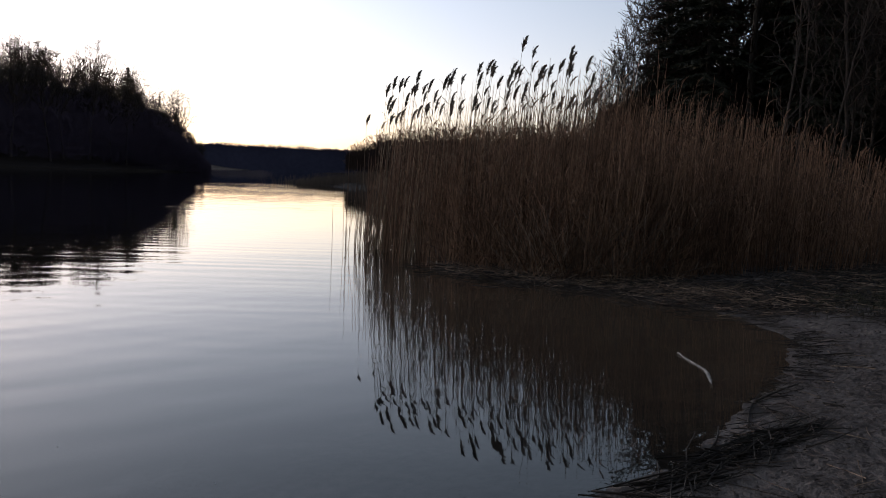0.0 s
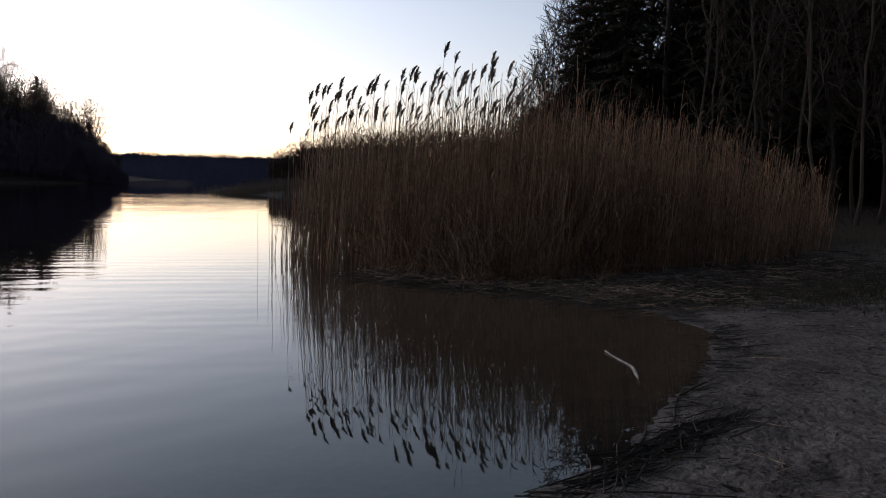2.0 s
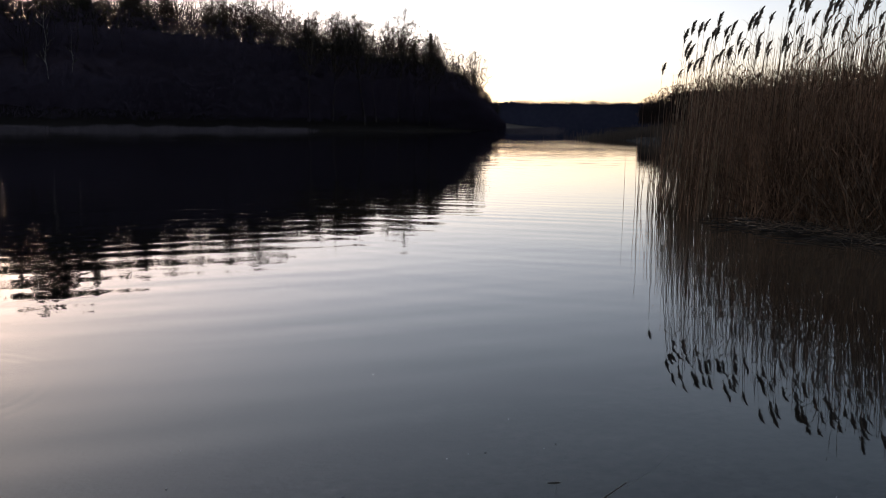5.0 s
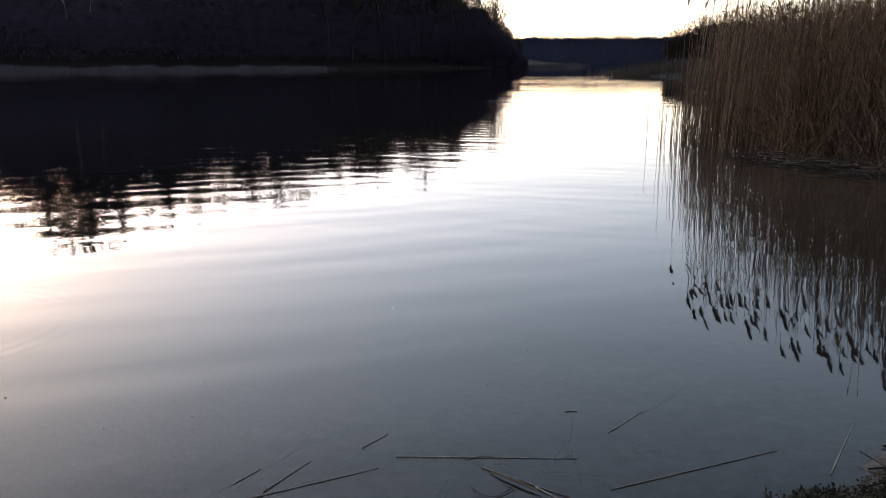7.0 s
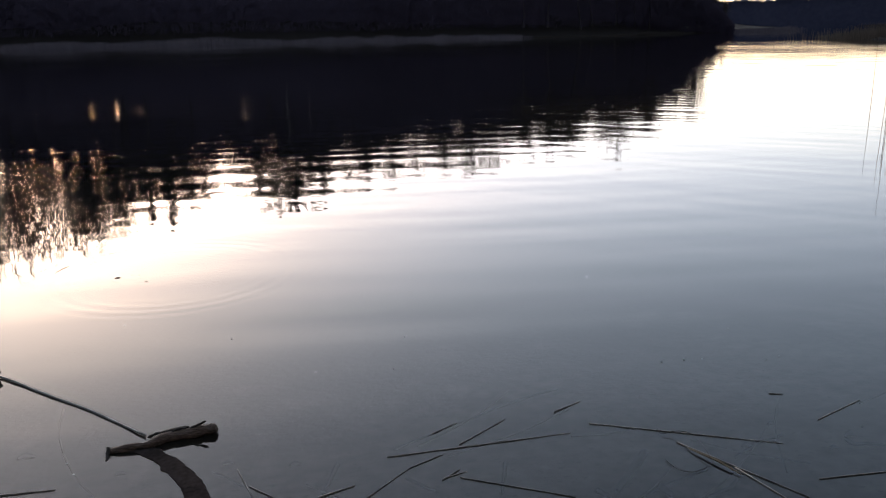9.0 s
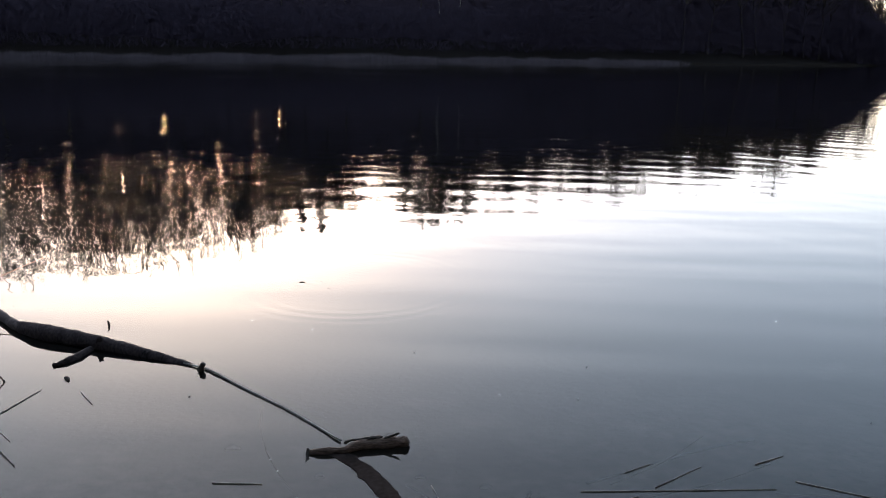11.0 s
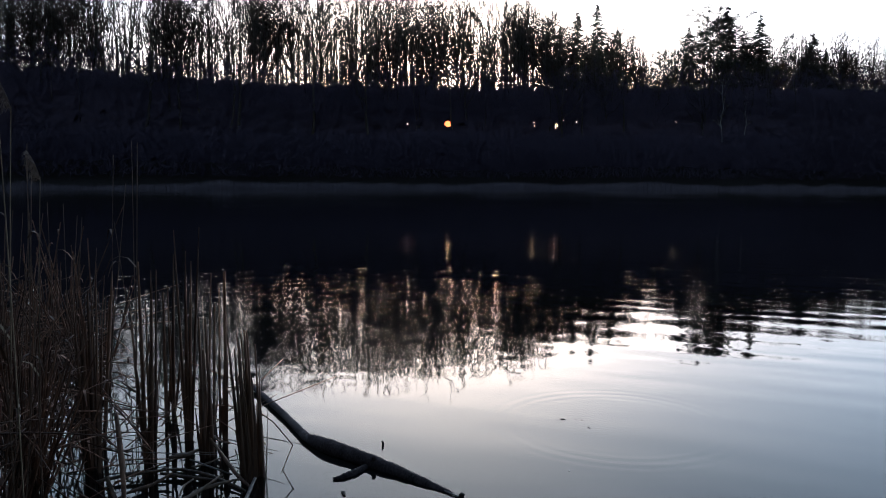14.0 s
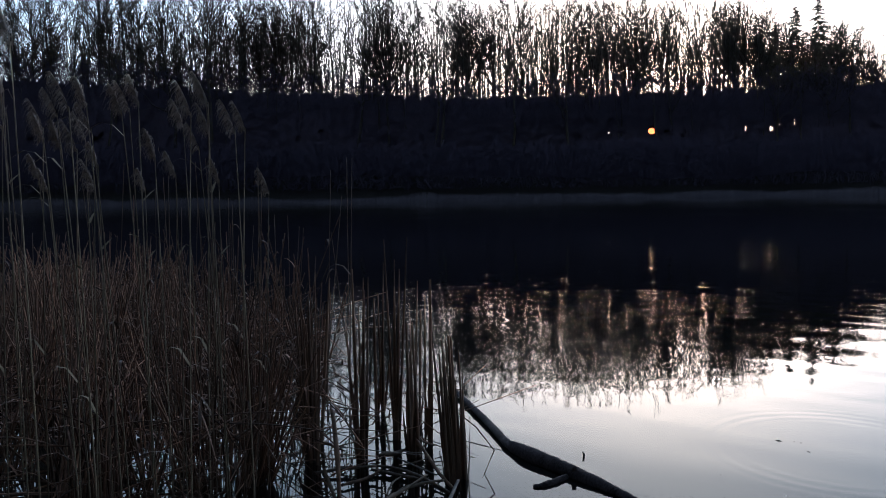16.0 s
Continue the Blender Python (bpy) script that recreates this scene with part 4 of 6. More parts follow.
def edge_size(az, dist, height):
    """The wood's edge rises step by step from the reeds to the tall trees."""
    return dist * math.tan(radians(float(np.interp(az, [58.5, 60, 61, 62, 64, 65, 66.5, 68], [7.2, 10.2, 12.0, 14.2, 15.4, 16.6, 22, 27])))) / height


spots = [(a, d, 2, edge_size(a, d, 16.0)) for a, d in ((58.7, 62), (59.3, 58), (59.8, 52), (60.4, 55), (60.9, 61), (61.4, 64), (62.0, 56), (62.6, 60), (63.2, 51), (63.7, 54), (64.3, 58), (64.9, 50), (65.5, 55))]
for i in range(64):
    az = 63.2 + (i % 32) * 1.45 + rng.uniform(-0.6, 0.6)
    spots.append((az, rng.uniform(38, 50) if i < 32 else rng.uniform(50, 66), int(rng.choice([0, 1, 3, 1, 0])) if az > 67.5 else 3, rng.uniform(0.85, 1.15)))
    if az < 67.5:
        spots[-1] = (az, spots[-1][1], 3, min(edge_size(az, spots[-1][1], 18.0), 1.3))
for i in range(11):
    spots.append((74.5 + i * 2.0 + rng.uniform(-0.6, 0.6), rng.uniform(24, 33), 2, rng.uniform(0.55, 0.8)))
# unseen trees added behind the camera to block sky light from reeds and beach
for i in range(46):
    spots.append((106 + i * 3.1, rng.uniform(10, 24), int(rng.choice([0, 0, 1, 3])), rng.uniform(1.0, 1.25)))
for az, dist, kind, size in spots:
    x, y = dist * math.sin(radians(az)), dist * math.cos(radians(az))
    again(near[kind], x, y, size, rng.uniform(0, 360), rng.uniform(-2, 2)) if kind in first else stand(near[kind], x, y, size, 0)
    first.add(kind)
for i, (az, dist, size, lean) in enumerate(((70.9, 24, 1.0, 4), (72.2, 29, 1.15, -3), (73.0, 22, 0.85, -11), (74.6, 26, 1.3, 2), (77.3, 28, 1.3, 6), (78.8, 21, 1.0, -5), (80.9, 25, 1.2, 3), (84.0, 24, 1.1, -6))):
    x, y = dist * math.sin(radians(az)), dist * math.cos(radians(az))
    again(slim, x, y, size, i * 77.0, lean) if i else stand(slim, x, y, size, 0, lean)
brush("low_wood_scrub", 62, 108, 34000, (0, 45), lambda a: a * 0, lambda a: a * 0 + 4.5, 0.22, ALDER, "low dark scrub on the floor of the wood", 40.0)
brush("wood_edge_scrub", 59.0, 108, 62000, (0, 30), lambda a: a * 0 + 0.4, lambda a: np.interp(a, [59, 61.6, 63, 66, 80, 108], [4.6, 6.0, 8.5, 12, 14, 13]), 0.24, ALDER, "dark scrub and low boughs at the edge of the wood", 40.0)

# ---- reeds ----
def fringe(name, points, count, height, width, seed, label, material=STRAW_PALE):
    """Reeds along a far shore, as many thin blades."""
    rng = np.random.default_rng(seed)
    pts = np.array(points, float)
    seg = np.linalg.norm(np.diff(pts, axis=0), axis=1)
    t = rng.uniform(0, seg.sum(), count)
    cum = np.concatenate([[0], np.cumsum(seg)])
    i = np.clip(np.searchsorted(cum, t) - 1, 0, len(seg) - 1)
    f = ((t - cum[i]) / seg[i])[:, None]
    base = pts[i] * (1 - f) + pts[i + 1] * f + rng.normal(0, width, (count, 2))
    patch = np.array([0.75 + 0.55 * noise.noise((p[0] * 0.07, p[1] * 0.07, 2)) + 0.45 * noise.noise((p[0] * 0.31, p[1] * 0.31, 5)) for p in base])
    h = height * np.clip(patch, 0.25, 2) * rng.uniform(0.35, 1.2, count)
    b = np.stack([base[:, 0], base[:, 1], 0 * h - 0.1], -1)
    top = b + np.stack([rng.normal(0, 0.12, count), rng.normal(0, 0.12, count), h + 0.1], -1)
    heap = Heap()
    heap.ribbons(np.stack([b, (b + top) / 2, top], 1), np.array([0.03, 0.028, 0.012])[None] * np.ones((count, 1)), flat_rand(rng, count))
    return tagged(put(name, heap.mesh(), material), label, "reeds", kind="stuff")


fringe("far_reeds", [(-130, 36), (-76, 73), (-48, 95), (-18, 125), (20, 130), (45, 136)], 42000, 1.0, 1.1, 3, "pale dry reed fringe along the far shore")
fringe("point_reeds", [(45, 136), (62, 140), (97, 158)], 4000, 0.4, 0.7, 5, "low dark reeds at the foot of the wooded point", TWIG)
fringe("spit_reeds", [(53, 64), (60, 66), (75, 70), (90, 84), (110, 95)], 26000, 1.5, 2.2, 4, "dry reed bed on a spit of the side shore", SPIT)
fringe("side_reeds", [(33, 29), (49, 46), (59, 60)], 14000, 1.7, 1.6, 6, "dry reeds along the side shore", SPIT)
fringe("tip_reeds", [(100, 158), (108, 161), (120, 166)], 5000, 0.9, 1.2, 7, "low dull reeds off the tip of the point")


def reed_parts(heap_stem, heap_leaf, base, tip, bend, rng, rad=0.0035, leaves=3, leaf_len=0.35, sides=3, k=5):
    """Stems from base to tip, with dry strap leaves hanging from them."""
    p = bezier3(base, (base + tip) / 2 + bend, tip, k)
    heap_stem.tubes(p, np.ones((len(p), 1)) * rad * np.linspace(1.1, 0.55, k), sides)
    for _ in range(leaves):
        t = rng.uniform(0.2, 0.95, len(p))
        f = t * (k - 1)
        i = np.minimum(f.astype(int), k - 2)
        r = np.arange(len(p))
        w = (f - i)[:, None]
        a = p[r, i] * (1 - w) + p[r, i + 1] * w
        d = unit(flat_rand(rng, len(p)) + np.array([0.35, -0.35, 0]))
        ln = leaf_len * rng.uniform(0.4, 1.3, len(p))[:, None]
        m = a + d * ln * 0.35 + np.array([0, 0, 1]) * ln * rng.uniform(0.2, 0.75, (len(p), 1))
        e = a + d * ln * rng.uniform(0.5, 0.9, (len(p), 1)) + np.array([0, 0, 1]) * ln * rng.uniform(-0.35, 0.6, (len(p), 1))
        heap_leaf.ribbons(bezier3(a, m, e, 4), np.array([0.012, 0.013, 0.009, 0.002])[None] * np.ones((len(p), 1)), unit(np.cross(d, np.array([0, 0, 1.0]))))


def plume(seed, size=0.25, nod=0.35, blades=120, wind=(0.8, -0.6)):
    """A feathery seed head that nods to one side, from its foot at the origin."""
    rng = np.random.default_rng(seed)
    w = np.array([wind[0], wind[1], 0.0])
    w /= np.linalg.norm(w)
    up = np.array([0, 0, 1.0])
    t = rng.uniform(0, 1, blades)
    axis = up * (t * size * 0.9)[:, None] + w * (nod * size * t ** 2)[:, None]
    out = unit(rng.normal(size=(blades, 3)) * 0.26 + w * 0.3 + up)
    ln = size * (0.10 + 0.27 * np.sin(np.pi * np.clip(t * 0.85 + 0.1, 0, 1))) * (1 - 0.45 * t) * rng.uniform(0.5, 1.25, blades)
    e = axis + out * (ln * 0.6)[:, None]
    e2 = e + unit(out + w * 0.35 - up * 0.1) * (ln * 0.5)[:, None]
    heap = Heap()
    heap.ribbons(np.stack([axis, e, e2], 1), np.array([0.005, 0.010, 0.002])[None] * np.ones((blades, 1)) * (size / 0.25), unit(np.cross(out, rng.normal(size=(blades, 3)))))
    return heap.mesh()


def flag_plume(seed, size, wind, blades=190):
    """A soft old plume that has flopped over and hangs like a ragged flag."""
    rng = np.random.default_rng(seed)
    w = np.array([wind[0], wind[1], 0.0]) / math.hypot(*wind)
    up = np.array([0, 0, 1.0])
    t = (rng.integers(0, 10, blades) + rng.normal(0.5, 0.16, blades)) / 10          # tufts sit in tiers
    side = np.array([-w[1], w[0], 0.0])
    axis = size * (up * (1.15 * t)[:, None] + w * (0.42 * t ** 1.6)[:, None])
    ln = size * (0.22 + 0.40 * np.sin(np.pi * np.clip(0.12 + 0.8 * t, 0, 1))) * rng.uniform(0.2, 1.2, blades)
    across = side * rng.normal(0, 0.22, blades)[:, None]
    fall = rng.uniform(0.15, 0.75, blades)[:, None]
    e = axis + (w * 0.24 + up * 0.34 + across) * ln[:, None]
    e2 = axis + (w * 0.5 + up * (0.32 - fall * 0.6) + across * 1.5) * ln[:, None]
    e3 = axis + (w * 0.62 + up * (0.12 - fall) + across * 1.9) * ln[:, None]
    heap = Heap()
    heap.ribbons(np.stack([axis, e, e2, e3], 1), np.array([0.0012, 0.0022, 0.0020, 0.0006])[None] * np.ones((blades, 1)), unit(np.cross(e2 - axis, rng.normal(size=(blades, 3)))))
    return heap.mesh()


def tall_reed(seed, height, size, wind, nod=0.35, rad=0.004, leaves=3, lean=0.12, blades=260, material=None):
    """One reed: stem, strap leaves and seed head."""
    rng = np.random.default_rng(seed)
    root = new("reed")
    w = np.array([wind[0], wind[1], 0.0]) / math.hypot(*wind)
    foot = np.zeros((1, 3))
    tip = np.array([[0, 0, height]]) + w * height * lean
    stem, leaf = Heap(), Heap()
    reed_parts(stem, leaf, foot, tip, -w * height * lean * 0.25, rng, rad, leaves, 0.2 if material else 0.42, 5, 9)
    put("stem", stem.mesh(), STALK, root, smooth=True)
    if leaves:
        put("leaves", leaf.mesh(), LEAF, root)
    head = put("plume", flag_plume(seed, size * 0.95, wind) if material else plume(seed, size, nod, blades, wind), material or PLUME, root, "feathery brown seed head")
    head.location = tip[0] - np.array([0, 0, 0.02])
    return root


# the large bed on the right: who stands where
RB = [(11.2, 11.45), (10.78, 10.15), (10.2, 8.4), (10.15, 6.6), (10.7, 5.7), (12.3, 5.2), (13.4, 4.6), (14.6, 3.7), (17.5, 3.2), (20.5, 4.2), (18.8, 8.0), (17.5, 13.0), (16.5, 16.6), (12.6, 12.9)]


def inside(poly, x, y):
    a = np.array(poly)
    b = np.roll(a, -1, axis=0)
    px, py = np.asarray(x)[:, None], np.asarray(y)[:, None]
    dy = np.where(b[:, 1] == a[:, 1], 1e-9, b[:, 1] - a[:, 1])
    return (((a[:, 1] > py) != (b[:, 1] > py)) & (px < (b[:, 0] - a[:, 0]) * (py - a[:, 1]) / dy + a[:, 0])).sum(1) % 2 == 1


def reed_bed_right():
    rng = np.random.default_rng(8)
    n = 19000
    x, y = rng.uniform(10, 20.6, n), rng.uniform(3.1, 16.7, n)
    keep = inside(RB, x, y)
    front = np.hypot(x, y)
    keep &= rng.random(n) < np.clip(1.25 - (front - 12.0) * 0.16, 0.35, 1)
    thin = np.clip((inland(x, y) + 1.6) / 1.2, 0.25, 1)                  # thinner where they stand in open water
    keep &= rng.random(n) < thin
    x, y = x[keep], y[keep]
    az = azimuth(x, y)
    h = np.interp(az, [40, 45, 50, 56, 60, 64, 70, 74, 78], [2.2, 2.35, 2.55, 2.85, 3.05, 2.95, 2.75, 2.5, 1.9]) * (1 - 0.6 * rng.random(x.size) ** 1.5) * np.where(rng.random(x.size) < 0.1, rng.uniform(1.05, 1.22, x.size), 1.0)
    z = np.minimum(land(x, y), 0.3)
    b = np.stack([x, y, z], -1)
    wind = np.array([0.75, -0.66, 0])
    tip = b + np.array([0, 0, 1]) * (h - z)[:, None] + wind * (h * rng.normal(0.06, 0.07, x.size))[:, None] + flat_rand(rng, x.size) * (h * 0.06 * np.abs(rng.normal(0, 1, x.size)))[:, None]
    stem, leaf = Heap(), Heap()
    reed_parts(stem, leaf, b, tip, np.zeros(3), rng, 0.0055, 2, 0.40)
    # dead and broken stems leaning at the edge of the bed
    e = rng.choice(np.flatnonzero(np.hypot(x, y) < 13.8), 1500)
    b2 = b[e] + rng.normal(0, 0.15, (e.size, 3)) * np.array([1, 1, 0])
    way = flat_rand(rng, e.size)
    tip2 = b2 + way * rng.uniform(0.15, 1.0, (e.size, 1)) + np.array([0, 0, 1]) * rng.uniform(0.15, 1.7, (e.size, 1))
    reed_parts(stem, leaf, b2, tip2, np.array([0, 0, 0.12]), rng, 0.006, 1, 0.3)
    root = new("reed_bed")
    bent, scrap = Heap(), Heap()
    e = rng.choice(np.flatnonzero(np.hypot(x, y) < 12.9), 520)
    b3 = b[e] + rng.normal(0, 0.12, (e.size, 3)) * np.array([1, 1, 0])
    t3 = b3 + flat_rand(rng, e.size) * rng.uniform(0.1, 0.8, (e.size, 1)) + np.array([0, 0, 1]) * rng.uniform(0.05, 1.2, (e.size, 1)) ** 1.4
    reed_parts(bent, scrap, b3, t3, np.array([0, 0, 0.1]), rng, 0.0055, 1, 0.3)
    put("broken_stems", bent.mesh(), LITTER, root)
    put("torn_leaves", scrap.mesh(), LITTER, root)
    put("stems", stem.mesh(), STRAW, root)
    put("leaves", leaf.mesh(), STRAW, root)
    tagged(root, "large bed of dry brown reeds at the shore", "reeds", kind="stuff")
    # small seed heads inside the bed
    heads = Heap()
    pick = rng.choice(x.size, 220)
    src = plume(3, 0.2, 0.6, 60, (0.75, -0.66))
    v = np.empty(len(src.vertices) * 3)
    src.vertices.foreach_get("co", v)
    v = v.reshape(-1, 3)
    q = np.array([p.vertices[:] for p in src.polygons])
    for i in pick:
        heads.add(tip[i] + v * rng.uniform(0.7, 1.1), q)
    put("seed_heads", heads.mesh(), STRAW, root)


reed_bed_right()
WIND = (0.72, -0.69)
kinds = [tall_reed(100 + i, 3.0, s, WIND, nd, 0.0045, lv, ln) for i, (s, nd, lv, ln) in enumerate(((0.26, 0.3, 1, 0.06), (0.21, 0.45, 2, 0.08), (0.29, 0.35, 1, 0.10), (0.20, 0.5, 2, 0.07), (0.24, 0.3, 1, 0.05), (0.27, 0.4, 2, 0.09)))]
for o in kinds:
    tagged(o, "tall dry reed with a brown feathery seed head", "reed", "tall reeds against the sky")
rng = np.random.default_rng(19)
first = set()
for i in range(96):
    az = 42.9 + 15.6 * (i + rng.uniform(0, 0.9)) / 96
    dist = rng.uniform(13.9, 15.6)
    el = float(np.interp(az, [42.5, 44, 46, 50, 53, 56, 58.5], [5.2, 6.6, 7.5, 8.3, 8.6, 8.8, 8.8])) * rng.uniform(0.62, 1.02)
    if i in (60, 67, 82):
        el = (10.0, 9.7, 9.5)[(60, 67, 82).index(i)]
    x, y = dist * math.sin(radians(az)), dist * math.cos(radians(az))
    z = -0.3 if inland(x, y) < -0.5 else 0.0
    size = (1.5 + dist * math.tan(radians(el)) - z) / 3.25
    src = kinds[i % 6]
    o = copy_thing(src, Matrix.Identity(4)) if i % 6 in first else src
    first.add(i % 6)
    o.matrix_basis = pose(x, y, z, rng.uniform(-3, 3), rng.uniform(-3, 3), rng.uniform(-35, 35)) @ Matrix.Scale(size, 4)

# bare and half-bare stems standing as high among them
bare_tops, bare_leaf = Heap(), Heap()
n = 300
az = rng.uniform(43.4, 60.5, n)
dist = rng.uniform(13.4, 16.0, n)
b = np.stack([dist * np.sin(np.radians(az)), dist * np.cos(np.radians(az)), np.zeros(n)], -1)
el = np.interp(az, [42.5, 44, 46, 50, 53, 56, 60.5], [3.4, 4.6, 5.4, 6.6, 7.2, 7.6, 7.4]) * rng.uniform(0.55, 1.05, n)
tp = b + np.array([0, 0, 1]) * (1.5 + dist * np.tan(np.radians(el)))[:, None] + np.array([WIND[0], WIND[1], 0]) * rng.uniform(0.0, 0.3, (n, 1))
reed_parts(bare_tops, bare_leaf, b, tp, np.zeros(3), rng, 0.0045, 2, 0.34, 3, 7)
tops = new("bare_reeds")
put("stems", bare_tops.mesh(), STRAW, tops)
put("leaves", bare_leaf.mesh(), STRAW, tops)
tagged(tops, "tall bare reed stems rising over the bed", "reeds", kind="stuff")

# thin stems standing in open water off the bed's tip
tip_stems, tip_leaves = Heap(), Heap()
n = 300
bx = np.array([11.15, 11.4, 0.0]) + np.stack([rng.normal(0, 0.26, n), rng.normal(0, 0.36, n), 0 * np.arange(n) - 0.4], -1)
tp = bx + np.stack([rng.normal(0.04, 0.05, n), rng.normal(-0.04, 0.05, n), rng.uniform(0.7, 2.3, n)], -1)
reed_parts(tip_stems, tip_leaves, bx, tp, np.zeros(3), rng, 0.005, 1, 0.25)
off_tip = new("reed_fringe")
put("stems", tip_stems.mesh(), STRAW, off_tip)
put("leaves", tip_leaves.mesh(), STRAW, off_tip)
tagged(off_tip, "thin reed stems standing in open water", "reeds", kind="stuff")


def reed_bed_left():
    """The trampled, broken bed close to the camera's side of the water."""
    rng = np.random.default_rng(28)
    poly = [(-2.9, 3.95), (-3.0, 3.3), (-3.0, 2.75), (-3.2, 2.1), (-4.2, 1.7), (-9.5, 2.2), (-10, 7.0), (-6.2, 6.4), (-4.2, 5.2), (-3.3, 4.5)]
    # tussocks of stems, and single stems between them
    n = 470
    x, y = rng.uniform(-10, -2.2, n), rng.uniform(1.6, 7.2, n)
    keep = inside(poly, x, y) & (rng.random(n) < np.clip((-azimuth(x, y) - 40.0) / 8, 0.04, 1))
    x, y = x[keep], y[keep]
    open_water = (x < -3.05) | (rng.random(x.size) < 0.4)          # few tufts stand before the bed
    x, y = x[open_water], y[open_water]
    tilt = flat_rand(rng, x.size) * np.abs(rng.normal(0, 0.36, x.size))[:, None]
    many = rng.integers(7, 16, x.size)
    tall_ = rng.normal(0.63, 0.18, x.size)
    lone = 330
    lx, ly = rng.uniform(-10, -2.4, lone), rng.uniform(1.6, 7.2, lone)
    ok = inside(poly, lx, ly) & (rng.random(lone) < np.clip((-azimuth(lx, ly) - 38.0) / 9, 0.06, 1))
    lx, ly = lx[ok], ly[ok]
    x = np.concatenate([np.repeat(x, many) + rng.normal(0, 0.027, many.sum()), lx])
    y = np.concatenate([np.repeat(y, many) + rng.normal(0, 0.027, many.sum()), ly])
    tilt = np.concatenate([np.repeat(tilt, many, axis=0), flat_rand(rng, lx.size) * np.abs(rng.normal(0, 0.4, lx.size))[:, None]])
    h = np.concatenate([np.repeat(tall_, many) * (1.1 - 0.7 * rng.random(many.sum()) ** 1.5), rng.normal(0.62, 0.22, lx.size)])
    h = np.clip(h * np.interp(-x, [2.2, 3.2, 5, 9], [0.8, 1.0, 1.1, 1.2]), 0.15, 1.5)
    z = land(x, y)
    b = np.stack([x, y, z], -1)
    lean = (tilt + flat_rand(rng, x.size) * np.abs(rng.normal(0, 0.17, x.size))[:, None]) * h[:, None]
    tip = b + np.array([0, 0, 1]) * (h - z)[:, None] + lean
    stem, leaf = Heap(), Heap()
    reed_parts(stem, leaf, b, tip, np.zeros(3), rng, 0.0078, 1, 0.17)
    # stems snapped and fallen across one another
    e = rng.choice(np.flatnonzero(x < -2.75), 1250)
    b2 = b[e] * np.array([1, 1, 0]) + np.array([0, 0, 1]) * rng.uniform(0.0, 0.55, (e.size, 1)) ** 1.3
    tip2 = b2 + flat_rand(rng, e.size) * rng.uniform(0.25, 0.9, (e.size, 1)) + np.array([0, 0, 1]) * rng.uniform(-0.25, 0.3, (e.size, 1))
    tip2[:, 2] = np.maximum(tip2[:, 2], 0.005)
    reed_parts(stem, leaf, b2, tip2, np.array([0, 0, 0.04]), rng, 0.005, 1, 0.22)
    # thick old stalks leaning through the bed
    e = rng.choice(x.size, 200)
    b4 = b[e] * np.array([1, 1, 0]) + np.array([0, 0, -0.1])
    t4 = b4 + flat_rand(rng, e.size) * rng.uniform(0.2, 0.7, (e.size, 1)) + np.array([0, 0, 1]) * rng.uniform(0.35, 0.95, (e.size, 1))
    reed_parts(stem, leaf, b4, t4, np.array([0, 0, 0.03]), rng, 0.0085, 0, k=4)
    # a loose lattice of snapped stems before the bed, over open water
    k = 80
    b3 = np.stack([rng.uniform(-3.4, -2.6, k), rng.uniform(2.7, 4.3, k), rng.uniform(-0.02, 0.35, k)], -1)
    d3 = unit(flat_rand(rng, k) + np.array([0, 0, 1]) * rng.normal(0.35, 0.6, (k, 1)))
    t3 = b3 + d3 * rng.uniform(0.15, 0.6, (k, 1))
    t3[:, 2] = np.maximum(t3[:, 2], 0.0)
    reed_parts(stem, leaf, b3, t3, np.zeros(3), rng, 0.0042, 0)
    root = new("broken_reed_bed")
    put("stems", stem.mesh(), OLD_STALK_BED, root)
    put("leaves", leaf.mesh(), OLD_STALK_BED, root)
    tagged(root, "broken weathered reed bed standing in shallow water", "reeds", kind="stuff")


OLD_STALK_BED = ink("old_reed_bed", (0.044, 0.021, 0.014), (0.35, 0.185, 0.118), 4.0, 0.75, vary=0.6, stretch=(1, 1, 0.25), island=True)
reed_bed_left()


def reed_clump(seed, x, y, height, stems, spread, tilt=(0.0, 0.0)):
    """A tight clump of old stalks and sheaths rising from one root."""
    rng = np.random.default_rng(seed)
    stems = max(5, int(stems * 0.55))
    root = new("reed_clump")
    b = np.stack([rng.normal(0, spread * 0.55, stems), rng.normal(0, spread * 0.55, stems), np.full(stems, -0.35)], -1)
    h = height * (1.08 - 0.75 * rng.random(stems) ** 1.4)
    tip = b * np.array([1.2, 1.2, 1]) + np.stack([tilt[0] * h + rng.normal(0, 0.022, stems) * h, tilt[1] * h + rng.normal(0, 0.022, stems) * h, h + 0.35], -1)
    p = bezier3(b, (b + tip) / 2, tip, 5)
    rad = rng.uniform(0.006, 0.012, stems)[:, None] * np.array([1.2, 1.1, 1, 0.85, 0.35])
    t2 = b + (tip - b) * rng.uniform(0.5, 0.9, (stems, 1)) + flat_rand(rng, stems) * 0.05
    q, across = bezier3(b + np.array([0, 0, 0.3]), (b + t2) / 2, t2, 4), flat_rand(rng, stems)
    for i in range(stems):
        heap = Heap()
        heap.tubes(p[i:i + 1], rad[i:i + 1], 5)
        put("stalk", heap.mesh(), OLD_STALK, root, smooth=True)
        heap = Heap()
        heap.ribbons(q[i:i + 1], np.array([[0.020, 0.024, 0.018, 0.004]]), across[i:i + 1])
        put("sheath", heap.mesh(), OLD_STALK, root)
    root.matrix_basis = pose(x, y, 0)
    return tagged(root, "tight clump of dark broken reed stalks in water", "reed clump", "reed clumps in the shallows")


